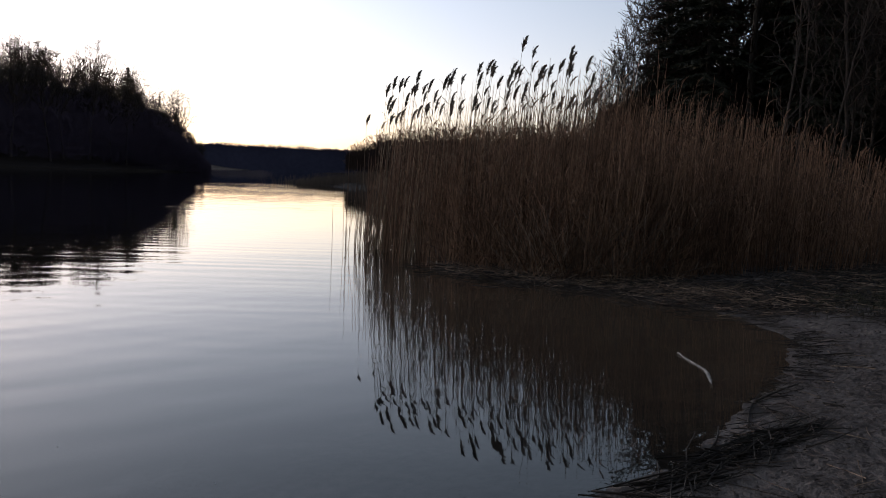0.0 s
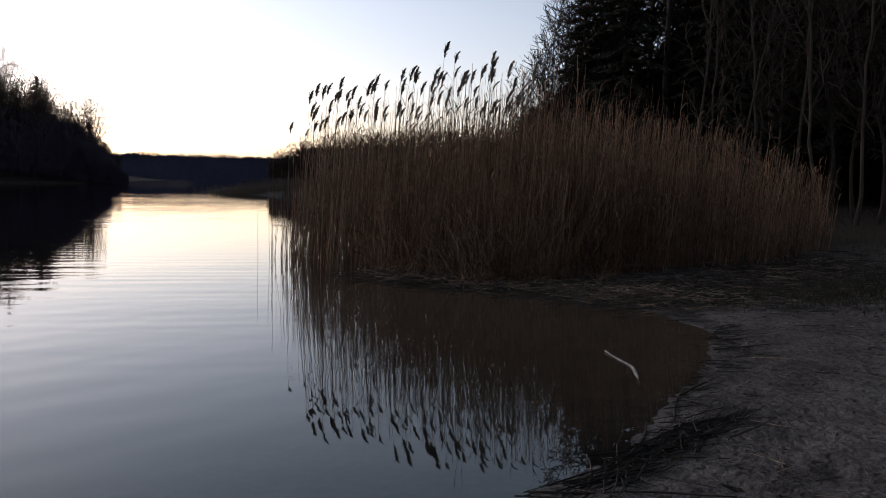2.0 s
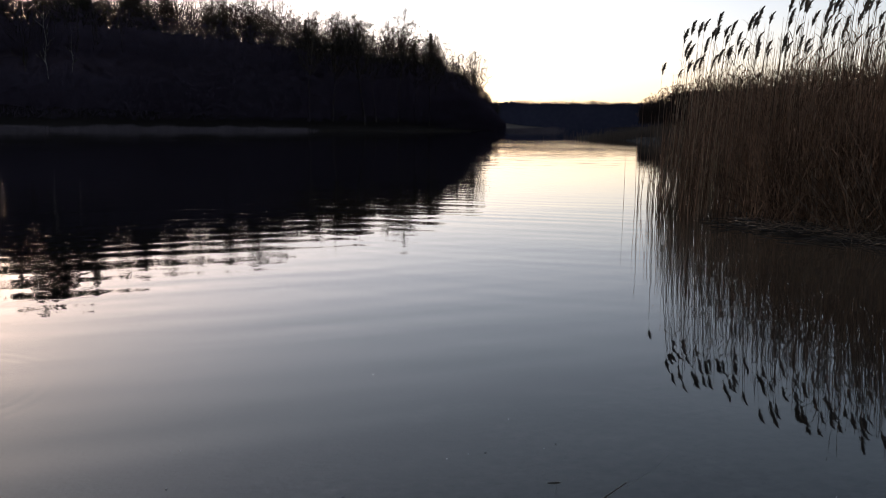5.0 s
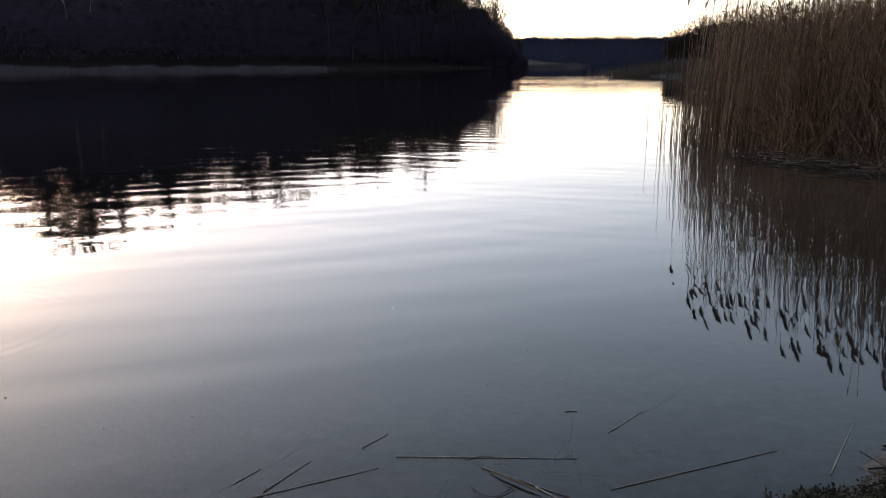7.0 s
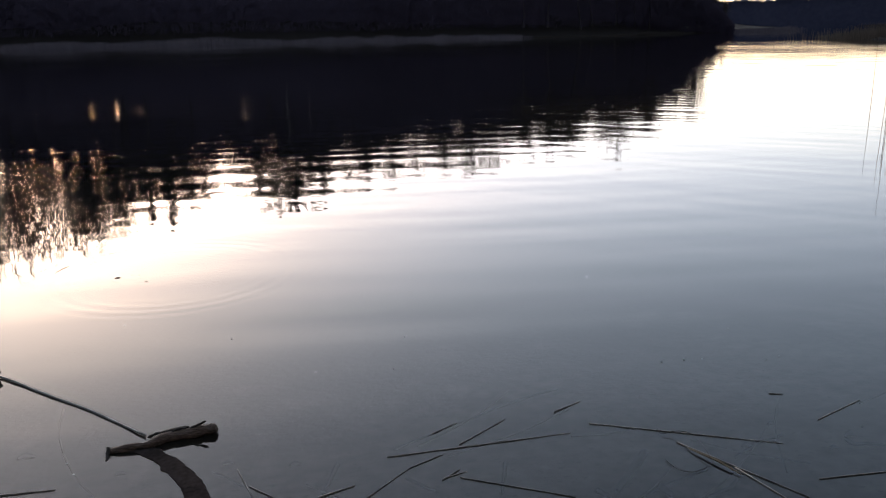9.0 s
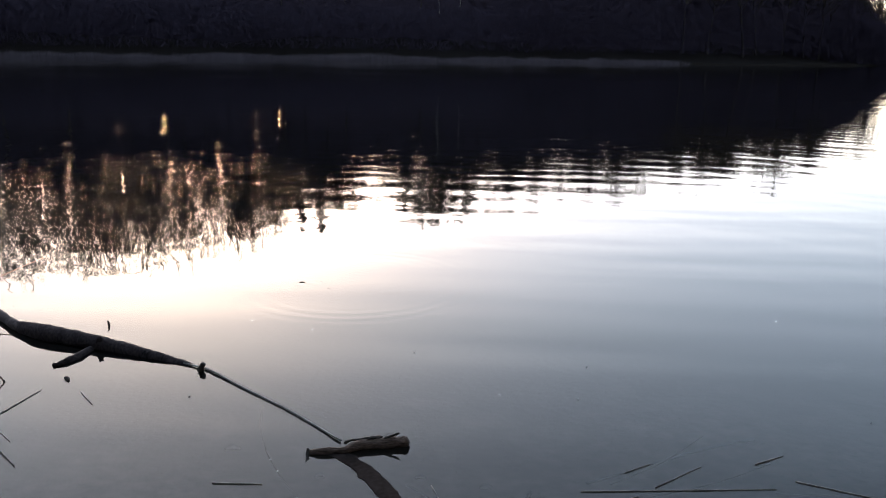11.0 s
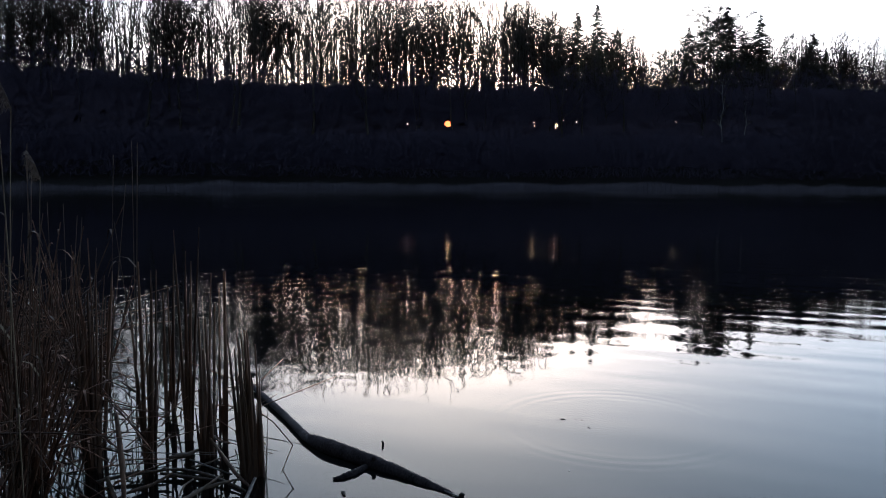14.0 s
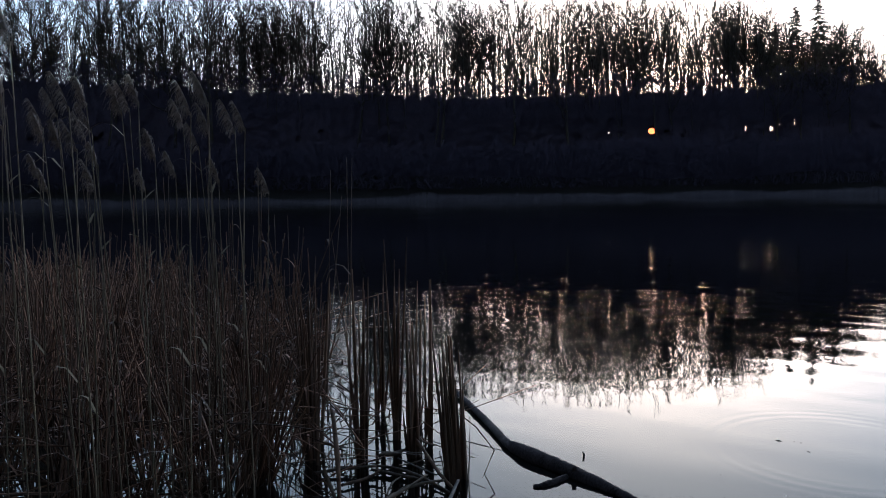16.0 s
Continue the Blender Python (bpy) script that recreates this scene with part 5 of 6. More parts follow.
for i, (x, y, h, st, sp_, tx, ty) in enumerate(((-2.20, 3.44, 0.70, 30, 0.034, -0.11, 0.03), (-2.17, 3.50, 0.72, 10, 0.02, -0.09, 0.05), (-2.68, 3.92, 0.95, 10, 0.025, 0, 0), (-2.60, 3.65, 0.8, 12, 0.03, -0.05, 0),
                                                (-2.88, 3.87, 1.15, 10, 0.022, 0.02, 0), (-2.89, 3.52, 1.0, 12, 0.03, 0, 0.04), (-3.05, 3.3, 0.9, 12, 0.03, -0.05, 0), (-2.95, 4.2, 0.9, 8, 0.025, 0, 0),
                                                (-3.3, 4.3, 1.0, 12, 0.04, 0, 0), (-3.3, 3.6, 1.0, 12, 0.04, 0.05, 0))):
    reed_clump(300 + i, x, y, h, st, sp_, (tx, ty))

# tall living stems with drooping plumes in the near bed
LW = (-0.857, -0.515)
soft = [tall_reed(200 + i, 1.75, s, LW, nd, 0.0032, 1, ln, 380, PLUME_PALE) for i, (s, nd, ln) in enumerate(((0.115, 1.3, 0.02), (0.10, 1.1, 0.05), (0.12, 1.6, -0.03), (0.105, 1.5, 0.0)))]
for o in soft:
    tagged(o, "tall thin reed with a pale drooping plume", "reed", "plumed reeds of the near bed")
rs = np.random.default_rng(66)
MORE_PLUMES = []
for _ in range(16):
    az, dist = radians(rs.uniform(-61, -45)), rs.uniform(3.3, 4.6)
    MORE_PLUMES.append((dist * math.sin(az), dist * math.cos(az), 1.52 + dist * math.tan(radians(rs.uniform(1.5, 9.5))), rs.uniform(0, 360)))
first = set()
for i, (x, y, top, turn) in enumerate(((-2.62, 2.40, 1.95, 180), (-2.76, 2.40, 1.88, 140), (-3.10, 2.58, 1.98, 170), (-3.05, 2.40, 1.76, 20), (-3.06, 2.33, 1.85, 200), (-3.04, 1.90, 1.88, 150), (-3.55, 2.03, 1.98, 190), (-3.20, 2.80, 1.74, 0),
                                       (-3.05, 2.65, 2.14, 170), (-2.97, 2.00, 2.06, 160), (-2.80, 2.20, 2.02, 180), (-3.25, 2.15, 1.80, 210), (-3.4, 1.85, 2.1, 150), (-3.65, 2.25, 1.7, 170), (-3.3, 1.7, 1.95, 190), (-3.85, 2.1, 2.2, 160), (-3.15, 1.75, 2.3, 200), (-3.0, 2.2, 2.05, 120), *MORE_PLUMES)):
    src = soft[i % 4]
    o = copy_thing(src, Matrix.Identity(4)) if i % 4 in first else src
    first.add(i % 4)
    z = float(land(x, y))
    o.matrix_basis = pose(x, y, z, 0, 0, (turn % 50) - 25) @ Matrix.Scale((top - z) / 1.9, 4)
bare_stems, bl = Heap(), Heap()
n = 75
xy = np.stack([rng.uniform(-4.6, -2.6, n), rng.uniform(1.8, 4.2, n)], -1)
xy = xy[xy[:, 0] < -2.55 - (xy[:, 1] - 1.8) * 0.22]
b = np.concatenate([xy, land(xy[:, 0], xy[:, 1])[:, None]], 1)
tp = b * np.array([1, 1, 0]) + np.stack([rng.normal(0, 0.1, len(b)), rng.normal(0, 0.1, len(b)), rng.uniform(0.85, 1.75, len(b))], -1)
reed_parts(bare_stems, bl, b, tp, np.zeros(3), rng, 0.0033, 1, 0.2, 4, 7)
thin = new("thin_reeds")
put("stems", bare_stems.mesh(), THIN_STALK, thin)
put("leaves", bl.mesh(), OLD_STALK, thin)
tagged(thin, "thin upright reed stems of the near bed", "reeds", kind="stuff")

# ---- driftwood, sticks and litter ----
def rod(name, points, radii, material, label, category, group="", sides=8, rough=0.0, seed=0, fine=5):
    """A branch or stalk along a bent line, with uneven bark."""
    pts = [Vector(p) for p in points]
    line, rad = [], []
    for i in range(len(pts) - 1):
        a, b, c, d = pts[max(i - 1, 0)], pts[i], pts[i + 1], pts[min(i + 2, len(pts) - 1)]
        for j in range(fine):
            t = j / fine
            line.append(0.5 * (2 * b + (c - a) * t + (2 * a - 5 * b + 4 * c - d) * t * t + (3 * b - a - 3 * c + d) * t ** 3))
            rad.append(radii[i] * (1 - t) + radii[i + 1] * t)
    line.append(pts[-1])
    rad.append(radii[-1])
    heap = Heap()
    heap.tubes(np.array(line)[None], np.array(rad)[None], sides, False)
    v = heap.v[0]
    if rough:
        for i in range(len(v)):
            v[i] += np.array(noise.noise_vector(Vector(v[i]) * 22 + Vector((seed, 0, 0)))) * rough
            v[i] += np.array(noise.noise_vector(Vector(v[i]) * 75 + Vector((0, seed, 0)))) * rough * 0.45
    k, s = len(line), sides
    ends = np.concatenate([v, [np.array(line[0])], [np.array(line[-1])]])
    cap = [[k * s, (j + 1) % s, j, k * s] for j in range(s)] + [[k * s + 1, (k - 1) * s + j, (k - 1) * s + (j + 1) % s, k * s + 1] for j in range(s)]
    me = bpy.data.meshes.new(name)
    me.from_pydata([tuple(p) for p in ends], [], [tuple(f) for f in heap.q[0]] + [tuple(c[:3]) for c in cap])
    ob = put(name, me, material, smooth=True)
    return tagged(ob, label, category, group)


log = new("driftwood_branch")
tagged(log, "grey waterlogged branch lying half sunk in the shallows", "branch")
for name, pts, rad in (("bare_stem", [(-3.16, 5.03, 0.028), (-2.82, 4.70, 0.022), (-2.5, 4.37, 0.02), (-2.23, 4.08, 0.018), (-2.16, 4.03, 0.02)], [0.017, 0.020, 0.022, 0.025, 0.022]),
                       ("stem", [(-2.235, 4.085, 0.014), (-2.19, 4.05, 0.018), (-2.11, 4.00, 0.02), (-2.0, 3.94, 0.02), (-1.71, 3.82, 0.01), (-1.45, 3.70, 0.0), (-1.2, 3.57, -0.004)], [0.019, 0.028, 0.040, 0.046, 0.043, 0.032, 0.011]),
                       ("side_stub", [(-1.73, 3.77, 0.0), (-1.755, 3.67, 0.004), (-1.785, 3.60, 0.004), (-1.82, 3.56, 0.002)], [0.020, 0.019, 0.016, 0.011]),
                       ("knot", [(-1.70, 3.80, 0.02), (-1.69, 3.78, 0.062)], [0.017, 0.010])):
    o = rod(name, pts, rad, GREY_WOOD if name == "bare_stem" else DRIFT, "", "", sides=16, rough=0.0045, seed=len(name), fine=12)
    o.parent = log
shoot = rod("dead_shoot", [(-1.42, 3.70, 0.012), (-1.22, 3.57, 0.006), (-1.10, 3.495, 0.006), (-0.91, 3.30, 0.004), (-0.68, 3.07, 0.003), (-0.45, 2.80, 0.006)], [0.003, 0.004, 0.0048, 0.0050, 0.0048, 0.004], PALE_WOOD, "long thin dead shoot floating by the branch", "twig", sides=6, rough=0.002)
rod("twig_stub", [(-1.145, 3.50, -0.03), (-1.135, 3.50, 0.012), (-1.125, 3.50, 0.036)], [0.013, 0.014, 0.011], DARK_LITTER, "short dark stub of twig sticking out of water", "twig", sides=7, rough=0.003)
chunk = rod("driftwood_piece", [(-0.561, 2.715, 0.004), (-0.518, 2.712, 0.006), (-0.432, 2.725, 0.008), (-0.358, 2.755, 0.011), (-0.27, 2.765, 0.013), (-0.235, 2.765, 0.015), (-0.212, 2.768, 0.017), (-0.198, 2.770, 0.018), (-0.192, 2.770, 0.018)], [0.008, 0.012, 0.017, 0.020, 0.021, 0.017, 0.020, 0.016, 0.006], DRIFT_DRY, "short knobbly brown driftwood piece floating in the shallows", "driftwood", sides=16, rough=0.007, seed=4)
for pts, r in (([(-0.562, 2.712, 0.016), (-0.563, 2.690, 0.004), (-0.560, 2.66, -0.004)], 0.0065), ([(-0.43, 2.745, 0.022), (-0.40, 2.76, 0.028), (-0.356, 2.77, 0.030), (-0.31, 2.775, 0.036), (-0.29, 2.775, 0.034)], 0.005), ([(-0.36, 2.755, 0.029), (-0.33, 2.76, 0.037), (-0.30, 2.765, 0.040)], 0.004), ([(-0.29, 2.765, 0.033), (-0.266, 2.765, 0.042), (-0.24, 2.76, 0.05), (-0.229, 2.76, 0.056)], 0.005)):
    o = rod("bark_flake", pts, [r * 0.7] + [r] * (len(pts) - 2) + [r * 0.6], DARK_LITTER, "dark loose strip of bark", "", sides=6, rough=0.009, fine=9)
    o.parent = chunk
sunk = rod("sunken_branch", [(-0.50, 2.72, 0.0), (-0.434, 2.69, 0.0), (-0.361, 2.605, 0.0), (-0.302, 2.505, 0.0), (-0.253, 2.389, 0.0), (-0.215, 2.24, 0.0)], [0.018, 0.030, 0.034, 0.036, 0.037, 0.034], WET_WOOD, "dark waterlogged branch lying awash in the shallows", "branch", sides=14, rough=0.010, fine=8)
for v in sunk.data.vertices:          # worn flat, its back level with the water
    v.co.z = v.co.z * 0.07 + 0.0005


def stalk(a, b, r=0.0022, z=0.002, sag=0.0, tone=None):
    mid = ((a[0] + b[0]) / 2 + (b[1] - a[1]) * sag, (a[1] + b[1]) / 2 - (b[0] - a[0]) * sag, z)
    return rod("reed_stalk", [(*a, z), mid, (*b, z)], [r, r * 0.9, r * 0.55], tone or FLOAT_STALK, "broken reed stalk floating on the shallow water", "reed stalk", "floating reed stalks", sides=6, fine=3)


for a, b in (((0.38, 2.43), (1.05, 2.43)), ((0.28, 2.2), (0.44, 2.34)), ((0.44, 2.34), (0.57, 2.4)), ((0.64, 2.45), (0.85, 2.59)), ((0.56, 2.55), (0.67, 2.61)), ((0.59, 2.24), (0.91, 2.04)), ((0.54, 2.25), (0.62, 2.27)),
             ((1.14, 2.48), (1.73, 2.17)), ((1.92, 2.53), (1.97, 2.51)), ((1.96, 2.29), (2.22, 2.39)), ((1.7, 1.94), (2.43, 1.89)), ((-0.12, 2.48), (-0.07, 2.29))):
    stalk(a, b)
for a, b in (((-0.08, 2.36), (-0.01, 2.28)), ((-0.86, 2.51), (-0.69, 2.5)), ((0.13, 2.24), (0.25, 2.28)), ((-1.83, 3.02), (-1.76, 3.29)), ((-1.83, 2.99), (-1.67, 2.82)), ((-1.58, 3.26), (-1.49, 3.14)), ((2.46, 1.68), (2.88, 1.91)),
             ((1.05, 2.60), (1.18, 2.66)), ((1.38, 2.27), (1.6, 1.86)), ((1.48, 2.07), (1.53, 1.87)), ((-1.75, 2.75), (-1.6, 2.55)), ((-1.9, 2.9), (-1.7, 2.65)), ((0.53, 2.24), (0.60, 2.29))):
    stalk(a, b, 0.0028)
for a, b in (((0.59, 2.41), (1.12, 2.63)), ((0.5, 2.5), (0.95, 2.85)), ((1.05, 2.43), (1.3, 2.42)), ((1.95, 2.51), (1.64, 2.02)), ((2.22, 2.39), (2.6, 2.55)), ((1.2, 1.9), (1.75, 2.3)), ((-0.8, 3.15), (-0.72, 2.76)), ((-0.72, 2.76), (-0.5, 2.35)), ((1.0, 1.95), (1.3, 2.15)), ((1.45, 2.3), (1.75, 2.05)), ((0.1, 2.35), (0.5, 2.0))):
    o = stalk(a, b, 0.0045, -0.012, 0.04, DARK_LITTER)
    tagged(o, "reed stalk sunk just under the water", "reed stalk", "sunken reed stalks")
brown = rod("reed_leaf", [(1.39, 2.22, 0.006), (1.44, 2.10, 0.012), (1.47, 2.02, 0.006)], [0.002, 0.005, 0.002], LEAF, "ochre strip of reed leaf among floating stalks", "reed leaf", sides=4)
rod("vine_twig", [(1.363, 2.382, 0.004), (1.354, 2.333, 0.006), (1.405, 2.314, 0.02), (1.427, 2.253, 0.035), (1.424, 2.17, 0.03), (1.416, 2.108, 0.012), (1.378, 2.085, 0.006), (1.326, 2.076, 0.004), (1.293, 2.103, 0.004), (1.283, 2.165, 0.004)], [0.0014] * 10, DARK_LITTER, "thin curled dark twig over the stalks", "twig", sides=5)
# soaked sticks lying on the shallow bed
for pts, r in (([(1.259, 2.274), (1.17, 2.18), (1.058, 2.069)], 0.014), ([(1.002, 2.091), (1.027, 2.044)], 0.012), ([(1.401, 2.113), (1.26, 2.07), (1.12, 2.02)], 0.005), ([(1.207, 2.058), (1.22, 2.001)], 0.013), ([(1.464, 2.032), (1.40, 1.99), (1.316, 1.969)], 0.008),
               ([(1.79, 2.258), (1.66, 2.22), (1.536, 2.161)], 0.005), ([(1.987, 2.175), (1.998, 2.139), (2.087, 2.107)], 0.008), ([(1.147, 2.835), (0.914, 2.753), (0.69, 2.642)], 0.006), ([(0.212, 2.465), (0.149, 2.291)], 0.009), ([(-0.205, 2.526), (-0.102, 2.408)], 0.005),
               ([(0.423, 2.516), (0.609, 2.609)], 0.005), ([(0.426, 2.315), (0.5, 2.216)], 0.006), ([(0.771, 2.325), (0.702, 2.146)], 0.009)):
    rod("sunken_stick", [(x, y, -0.02) for x, y in pts], [r] * (len(pts) - 1) + [r * 0.6], SOAKED, "soaked dark stick lying under the shallow water", "stick", "sunken sticks", sides=7, rough=0.004)
for i, (x, y, w) in enumerate(((-0.856, 2.808, 0.03), (-0.509, 2.601, 0.018), (-0.154, 2.583, 0.018), (0.071, 2.515, 0.02), (-0.311, 2.55, 0.018), (1.634, 2.234, 0.02), (1.814, 2.354, 0.016), (2.035, 2.207, 0.025), (1.916, 2.145, 0.014))):
    rod("sunken_leaf", [(x - w, y, -0.03), (x, y + w * 0.3, -0.026), (x + w, y, -0.03)], [0.004, w * 0.5, 0.004], SOAKED, "dark soaked leaf lying under the water", "leaf", "sunken leaves", sides=7, fine=3)
bent = rod("bent_stalk", [(-2.33, 3.60, 0.34), (-2.20, 3.64, 0.24), (-2.10, 3.66, 0.12), (-2.14, 3.60, -0.02)], [0.004, 0.004, 0.004, 0.003], OLD_STALK, "snapped reed stalk hanging beside the clump", "reed stalk", sides=5, fine=1)

# the bleached stick standing out of the muddy shallows
white = rod("stick", [(6.78, 3.08, 0.012), (6.58, 2.87, 0.005), (6.38, 2.66, 0.004), (6.28, 2.59, 0.004), (6.12, 2.50, 0.0), (5.88, 2.38, -0.016)], [0.008, 0.009, 0.011, 0.014, 0.013, 0.009], PALE_WOOD, "bleached crooked stick lying in muddy shallows", "stick", sides=9, rough=0.008)

# raft of old stalks at the foot of the near bed
rr = np.random.default_rng(61)


def raft_stalk(pts, r, tone_):
    """One old stalk, soaked and pressed flat, lying in the raft or leaning over it."""
    return rod("raft_stalk", pts, [r * 0.8, *[r] * (len(pts) - 2), r * 0.55], tone_, "old flattened reed stalk in a floating raft", "reed stalk", "raft of old stalks", sides=8, rough=0.0035, seed=int(rr.integers(99)), fine=5)


raft_stalk([(-2.684, 3.357, 0.03), (-2.544, 3.384, 0.03), (-2.365, 3.35, 0.025), (-2.148, 3.267, 0.012)], 0.0085, WET_STALK)
raft_stalk([(-2.383, 2.966, 0.012), (-2.365, 3.111, 0.02), (-2.336, 3.206, 0.03), (-2.209, 3.317, 0.05)], 0.0105, LITTER)
raft_stalk([(-2.604, 3.669, 0.1), (-2.436, 3.526, 0.07), (-2.254, 3.375, 0.035), (-2.153, 3.32, 0.01)], 0.0095, OLD_STALK)
raft_stalk([(-2.166, 3.384, 0.035), (-2.094, 3.172, 0.02), (-2.039, 2.968, 0.008)], 0.0095, FLOAT_STALK)
raft_stalk([(-2.094, 2.959, 0.01), (-1.933, 2.803, 0.01), (-1.785, 2.67, 0.006)], 0.0048, FLOAT_STALK)
raft_stalk([(-2.677, 3.331, 0.02), (-2.507, 3.327, 0.018), (-2.371, 3.341, 0.018)], 0.01, WET_STALK)
raft_stalk([(-2.619, 3.501, 0.04), (-2.456, 3.447, 0.035), (-2.303, 3.403, 0.03)], 0.005, FLOAT_STALK)
raft_stalk([(-2.563, 3.43, 0.03), (-2.511, 3.483, 0.035), (-2.462, 3.548, 0.05)], 0.006, LITTER)
raft_stalk([(-2.724, 3.464, 0.05), (-2.668, 3.527, 0.05), (-2.64, 3.619, 0.055)], 0.013, WET_STALK)
raft_stalk([(-2.647, 3.587, 0.05), (-2.579, 3.594, 0.05), (-2.516, 3.609, 0.05)], 0.0035, FLOAT_STALK)
raft_stalk([(-2.793, 3.884, 0.1), (-2.602, 3.726, 0.08), (-2.502, 3.7, 0.07)], 0.005, LITTER)
raft_stalk([(-2.287, 3.077, 0.004), (-2.267, 3.108, 0.004), (-2.252, 3.154, 0.004)], 0.006, WET_STALK)
raft_stalk([(-2.108, 3.071, 0.02), (-2.137, 3.089, 0.03), (-2.15, 3.12, 0.04)], 0.007, FLOAT_STALK)
raft_stalk([(-2.042, 2.828, 0.006), (-2.088, 2.965, 0.012), (-2.108, 3.071, 0.02)], 0.012, WET_STALK)
raft_stalk([(-2.069, 2.829, 0.004), (-2.025, 2.867, 0.006), (-1.984, 3.042, 0.005)], 0.005, WET_STALK)
raft_stalk([(-2.392, 3.064, 0.02), (-2.46, 3.217, 0.02), (-2.461, 3.29, 0.03)], 0.006, LITTER)
raft_stalk([(-2.039, 2.766, 0.005), (-2.032, 2.834, 0.008), (-2.019, 2.886, 0.006)], 0.004, FLOAT_STALK)
raft_stalk([(-1.798, 2.877, 0.003), (-1.703, 2.778, 0.003), (-1.57, 2.637, 0.003)], 0.0042, FLOAT_STALK)
raft_stalk([(-1.776, 2.777, 0.004), (-1.756, 2.772, 0.005), (-1.735, 2.766, 0.003)], 0.0065, FLOAT_STALK)
raft_stalk([(-1.777, 2.813, 0.004), (-1.759, 2.819, 0.006), (-1.751, 2.846, 0.004)], 0.004, FLOAT_STALK)
raft_stalk([(-1.733, 2.707, 0.02), (-1.716, 2.682, 0.012), (-1.707, 2.657, 0.004)], 0.004, FLOAT_STALK)
raft_stalk([(-2.994, 3.452, 0.06), (-2.738, 3.503, 0.06), (-2.492, 3.562, 0.06)], 0.0028, FLOAT_STALK)
raft_stalk([(-3.022, 3.953, 0.16), (-2.823, 3.978, 0.16), (-2.648, 4.041, 0.15)], 0.0028, FLOAT_STALK)
raft_stalk([(-3.336, 3.883, 0.3), (-3.161, 3.82, 0.26), (-2.914, 3.728, 0.2)], 0.006, OLD_STALK)
raft_stalk([(-3.077, 4.238, 0.28), (-2.843, 4.099, 0.22), (-2.643, 4.0, 0.16)], 0.0038, LITTER)
raft_stalk([(-2.915, 3.129, 0.02), (-2.802, 3.235, 0.03), (-2.647, 3.34, 0.04)], 0.011, WET_STALK)
raft_stalk([(-2.672, 3.066, 0.02), (-2.621, 3.191, 0.02), (-2.574, 3.287, 0.05)], 0.009, OLD_STALK)
raft_stalk([(-2.684, 3.02, 0.42), (-2.559, 2.894, 0.24), (-2.47, 2.796, 0.04)], 0.013, OLD_STALK)
raft_stalk([(-2.581, 2.821, 0.2), (-2.543, 2.817, 0.12), (-2.47, 2.796, 0.04)], 0.009, LITTER)
raft_stalk([(-2.57, 2.935, 0.01), (-2.387, 2.873, 0.02), (-2.341, 3.028, 0.03), (-2.324, 3.339, 0.05)], 0.009, LITTER)
for i in range(46):
    x = rr.uniform(-2.75, -1.75)
    y = 2.60 + (x + 2.75) * -0.12 + abs(rr.normal(0, 0.10)) + (0.25 if i % 3 == 0 and x < -2.3 else 0.0)
    a, ln, z = rr.normal(-0.35, 0.5), rr.uniform(0.05, 0.2), rr.uniform(0.003, 0.03)
    rod("pale_straw", [(x - ln * math.cos(a), y - ln * math.sin(a), z), (x, y, z + 0.006), (x + ln * math.cos(a), y + ln * math.sin(a), z)], [0.002, 0.0034, 0.0016], (FLOAT_STALK, WET_STALK, DARK_LITTER, LITTER)[i % 4], "broken straw lying on the raft", "straw", "straws on the raft", sides=5, fine=3)
rod("raft_branch", [(-2.14, 2.602, 0.01), (-2.164, 2.725, 0.015), (-2.216, 2.926, 0.015), (-2.195, 3.01, 0.01), (-2.155, 3.08, 0.004)], [0.027, 0.025, 0.021, 0.014, 0.006], DRIFT, "dark soaked branch among the floating stalks", "branch", sides=12, rough=0.008, fine=7)


def scatter(name, n, where, length, rad, material, label, seed, spread=1.0, lift=0.02, turn=None, sides=4, dry=False):
    """Many small stalks lying on the ground."""
    rng = np.random.default_rng(seed)
    p = where(rng, n)
    if dry:
        p = p[inland(p[:, 0], p[:, 1]) > 0.04]
        n = len(p)
    d = flat_rand(rng, n) if turn is None else unit(np.array([math.cos(turn), math.sin(turn), 0]) + rng.normal(0, spread, (n, 3)) * np.array([1, 1, 0]))
    ln = length * rng.uniform(0.35, 1.4, n)[:, None]
    a, b = p - d * ln / 2, p + d * ln / 2
    up = np.array([0, 0, 1.0])
    for q in (a, b):
        q[:, 2] = np.maximum(land(q[:, 0], q[:, 1]), -0.004) + rad + np.abs(rng.normal(0, lift, n))
    heap = Heap()
    heap.tubes(bezier3(a, (a + b) / 2 + flat_rand(rng, n) * ln * 0.07 + up * 0.004, b, 3), rng.uniform(0.6, 1.3, n)[:, None] * rad * np.array([1, 1, 0.7]), sides)
    return tagged(put(name, heap.mesh(), material), label, "litter", kind="stuff")


def along(points, width):
    pts = np.array(points, float)

    def where(rng, n):
        seg = np.linalg.norm(np.diff(pts, axis=0), axis=1)
        cum = np.concatenate([[0], np.cumsum(seg)])
        t = rng.uniform(0, cum[-1], n)
        i = np.clip(np.searchsorted(cum, t) - 1, 0, len(seg) - 1)
        f = ((t - cum[i]) / seg[i])[:, None]
        q = pts[i] * (1 - f) + pts[i + 1] * f + rng.normal(0, width, (n, 2))
        return np.concatenate([q, np.zeros((n, 1))], 1)
    return where


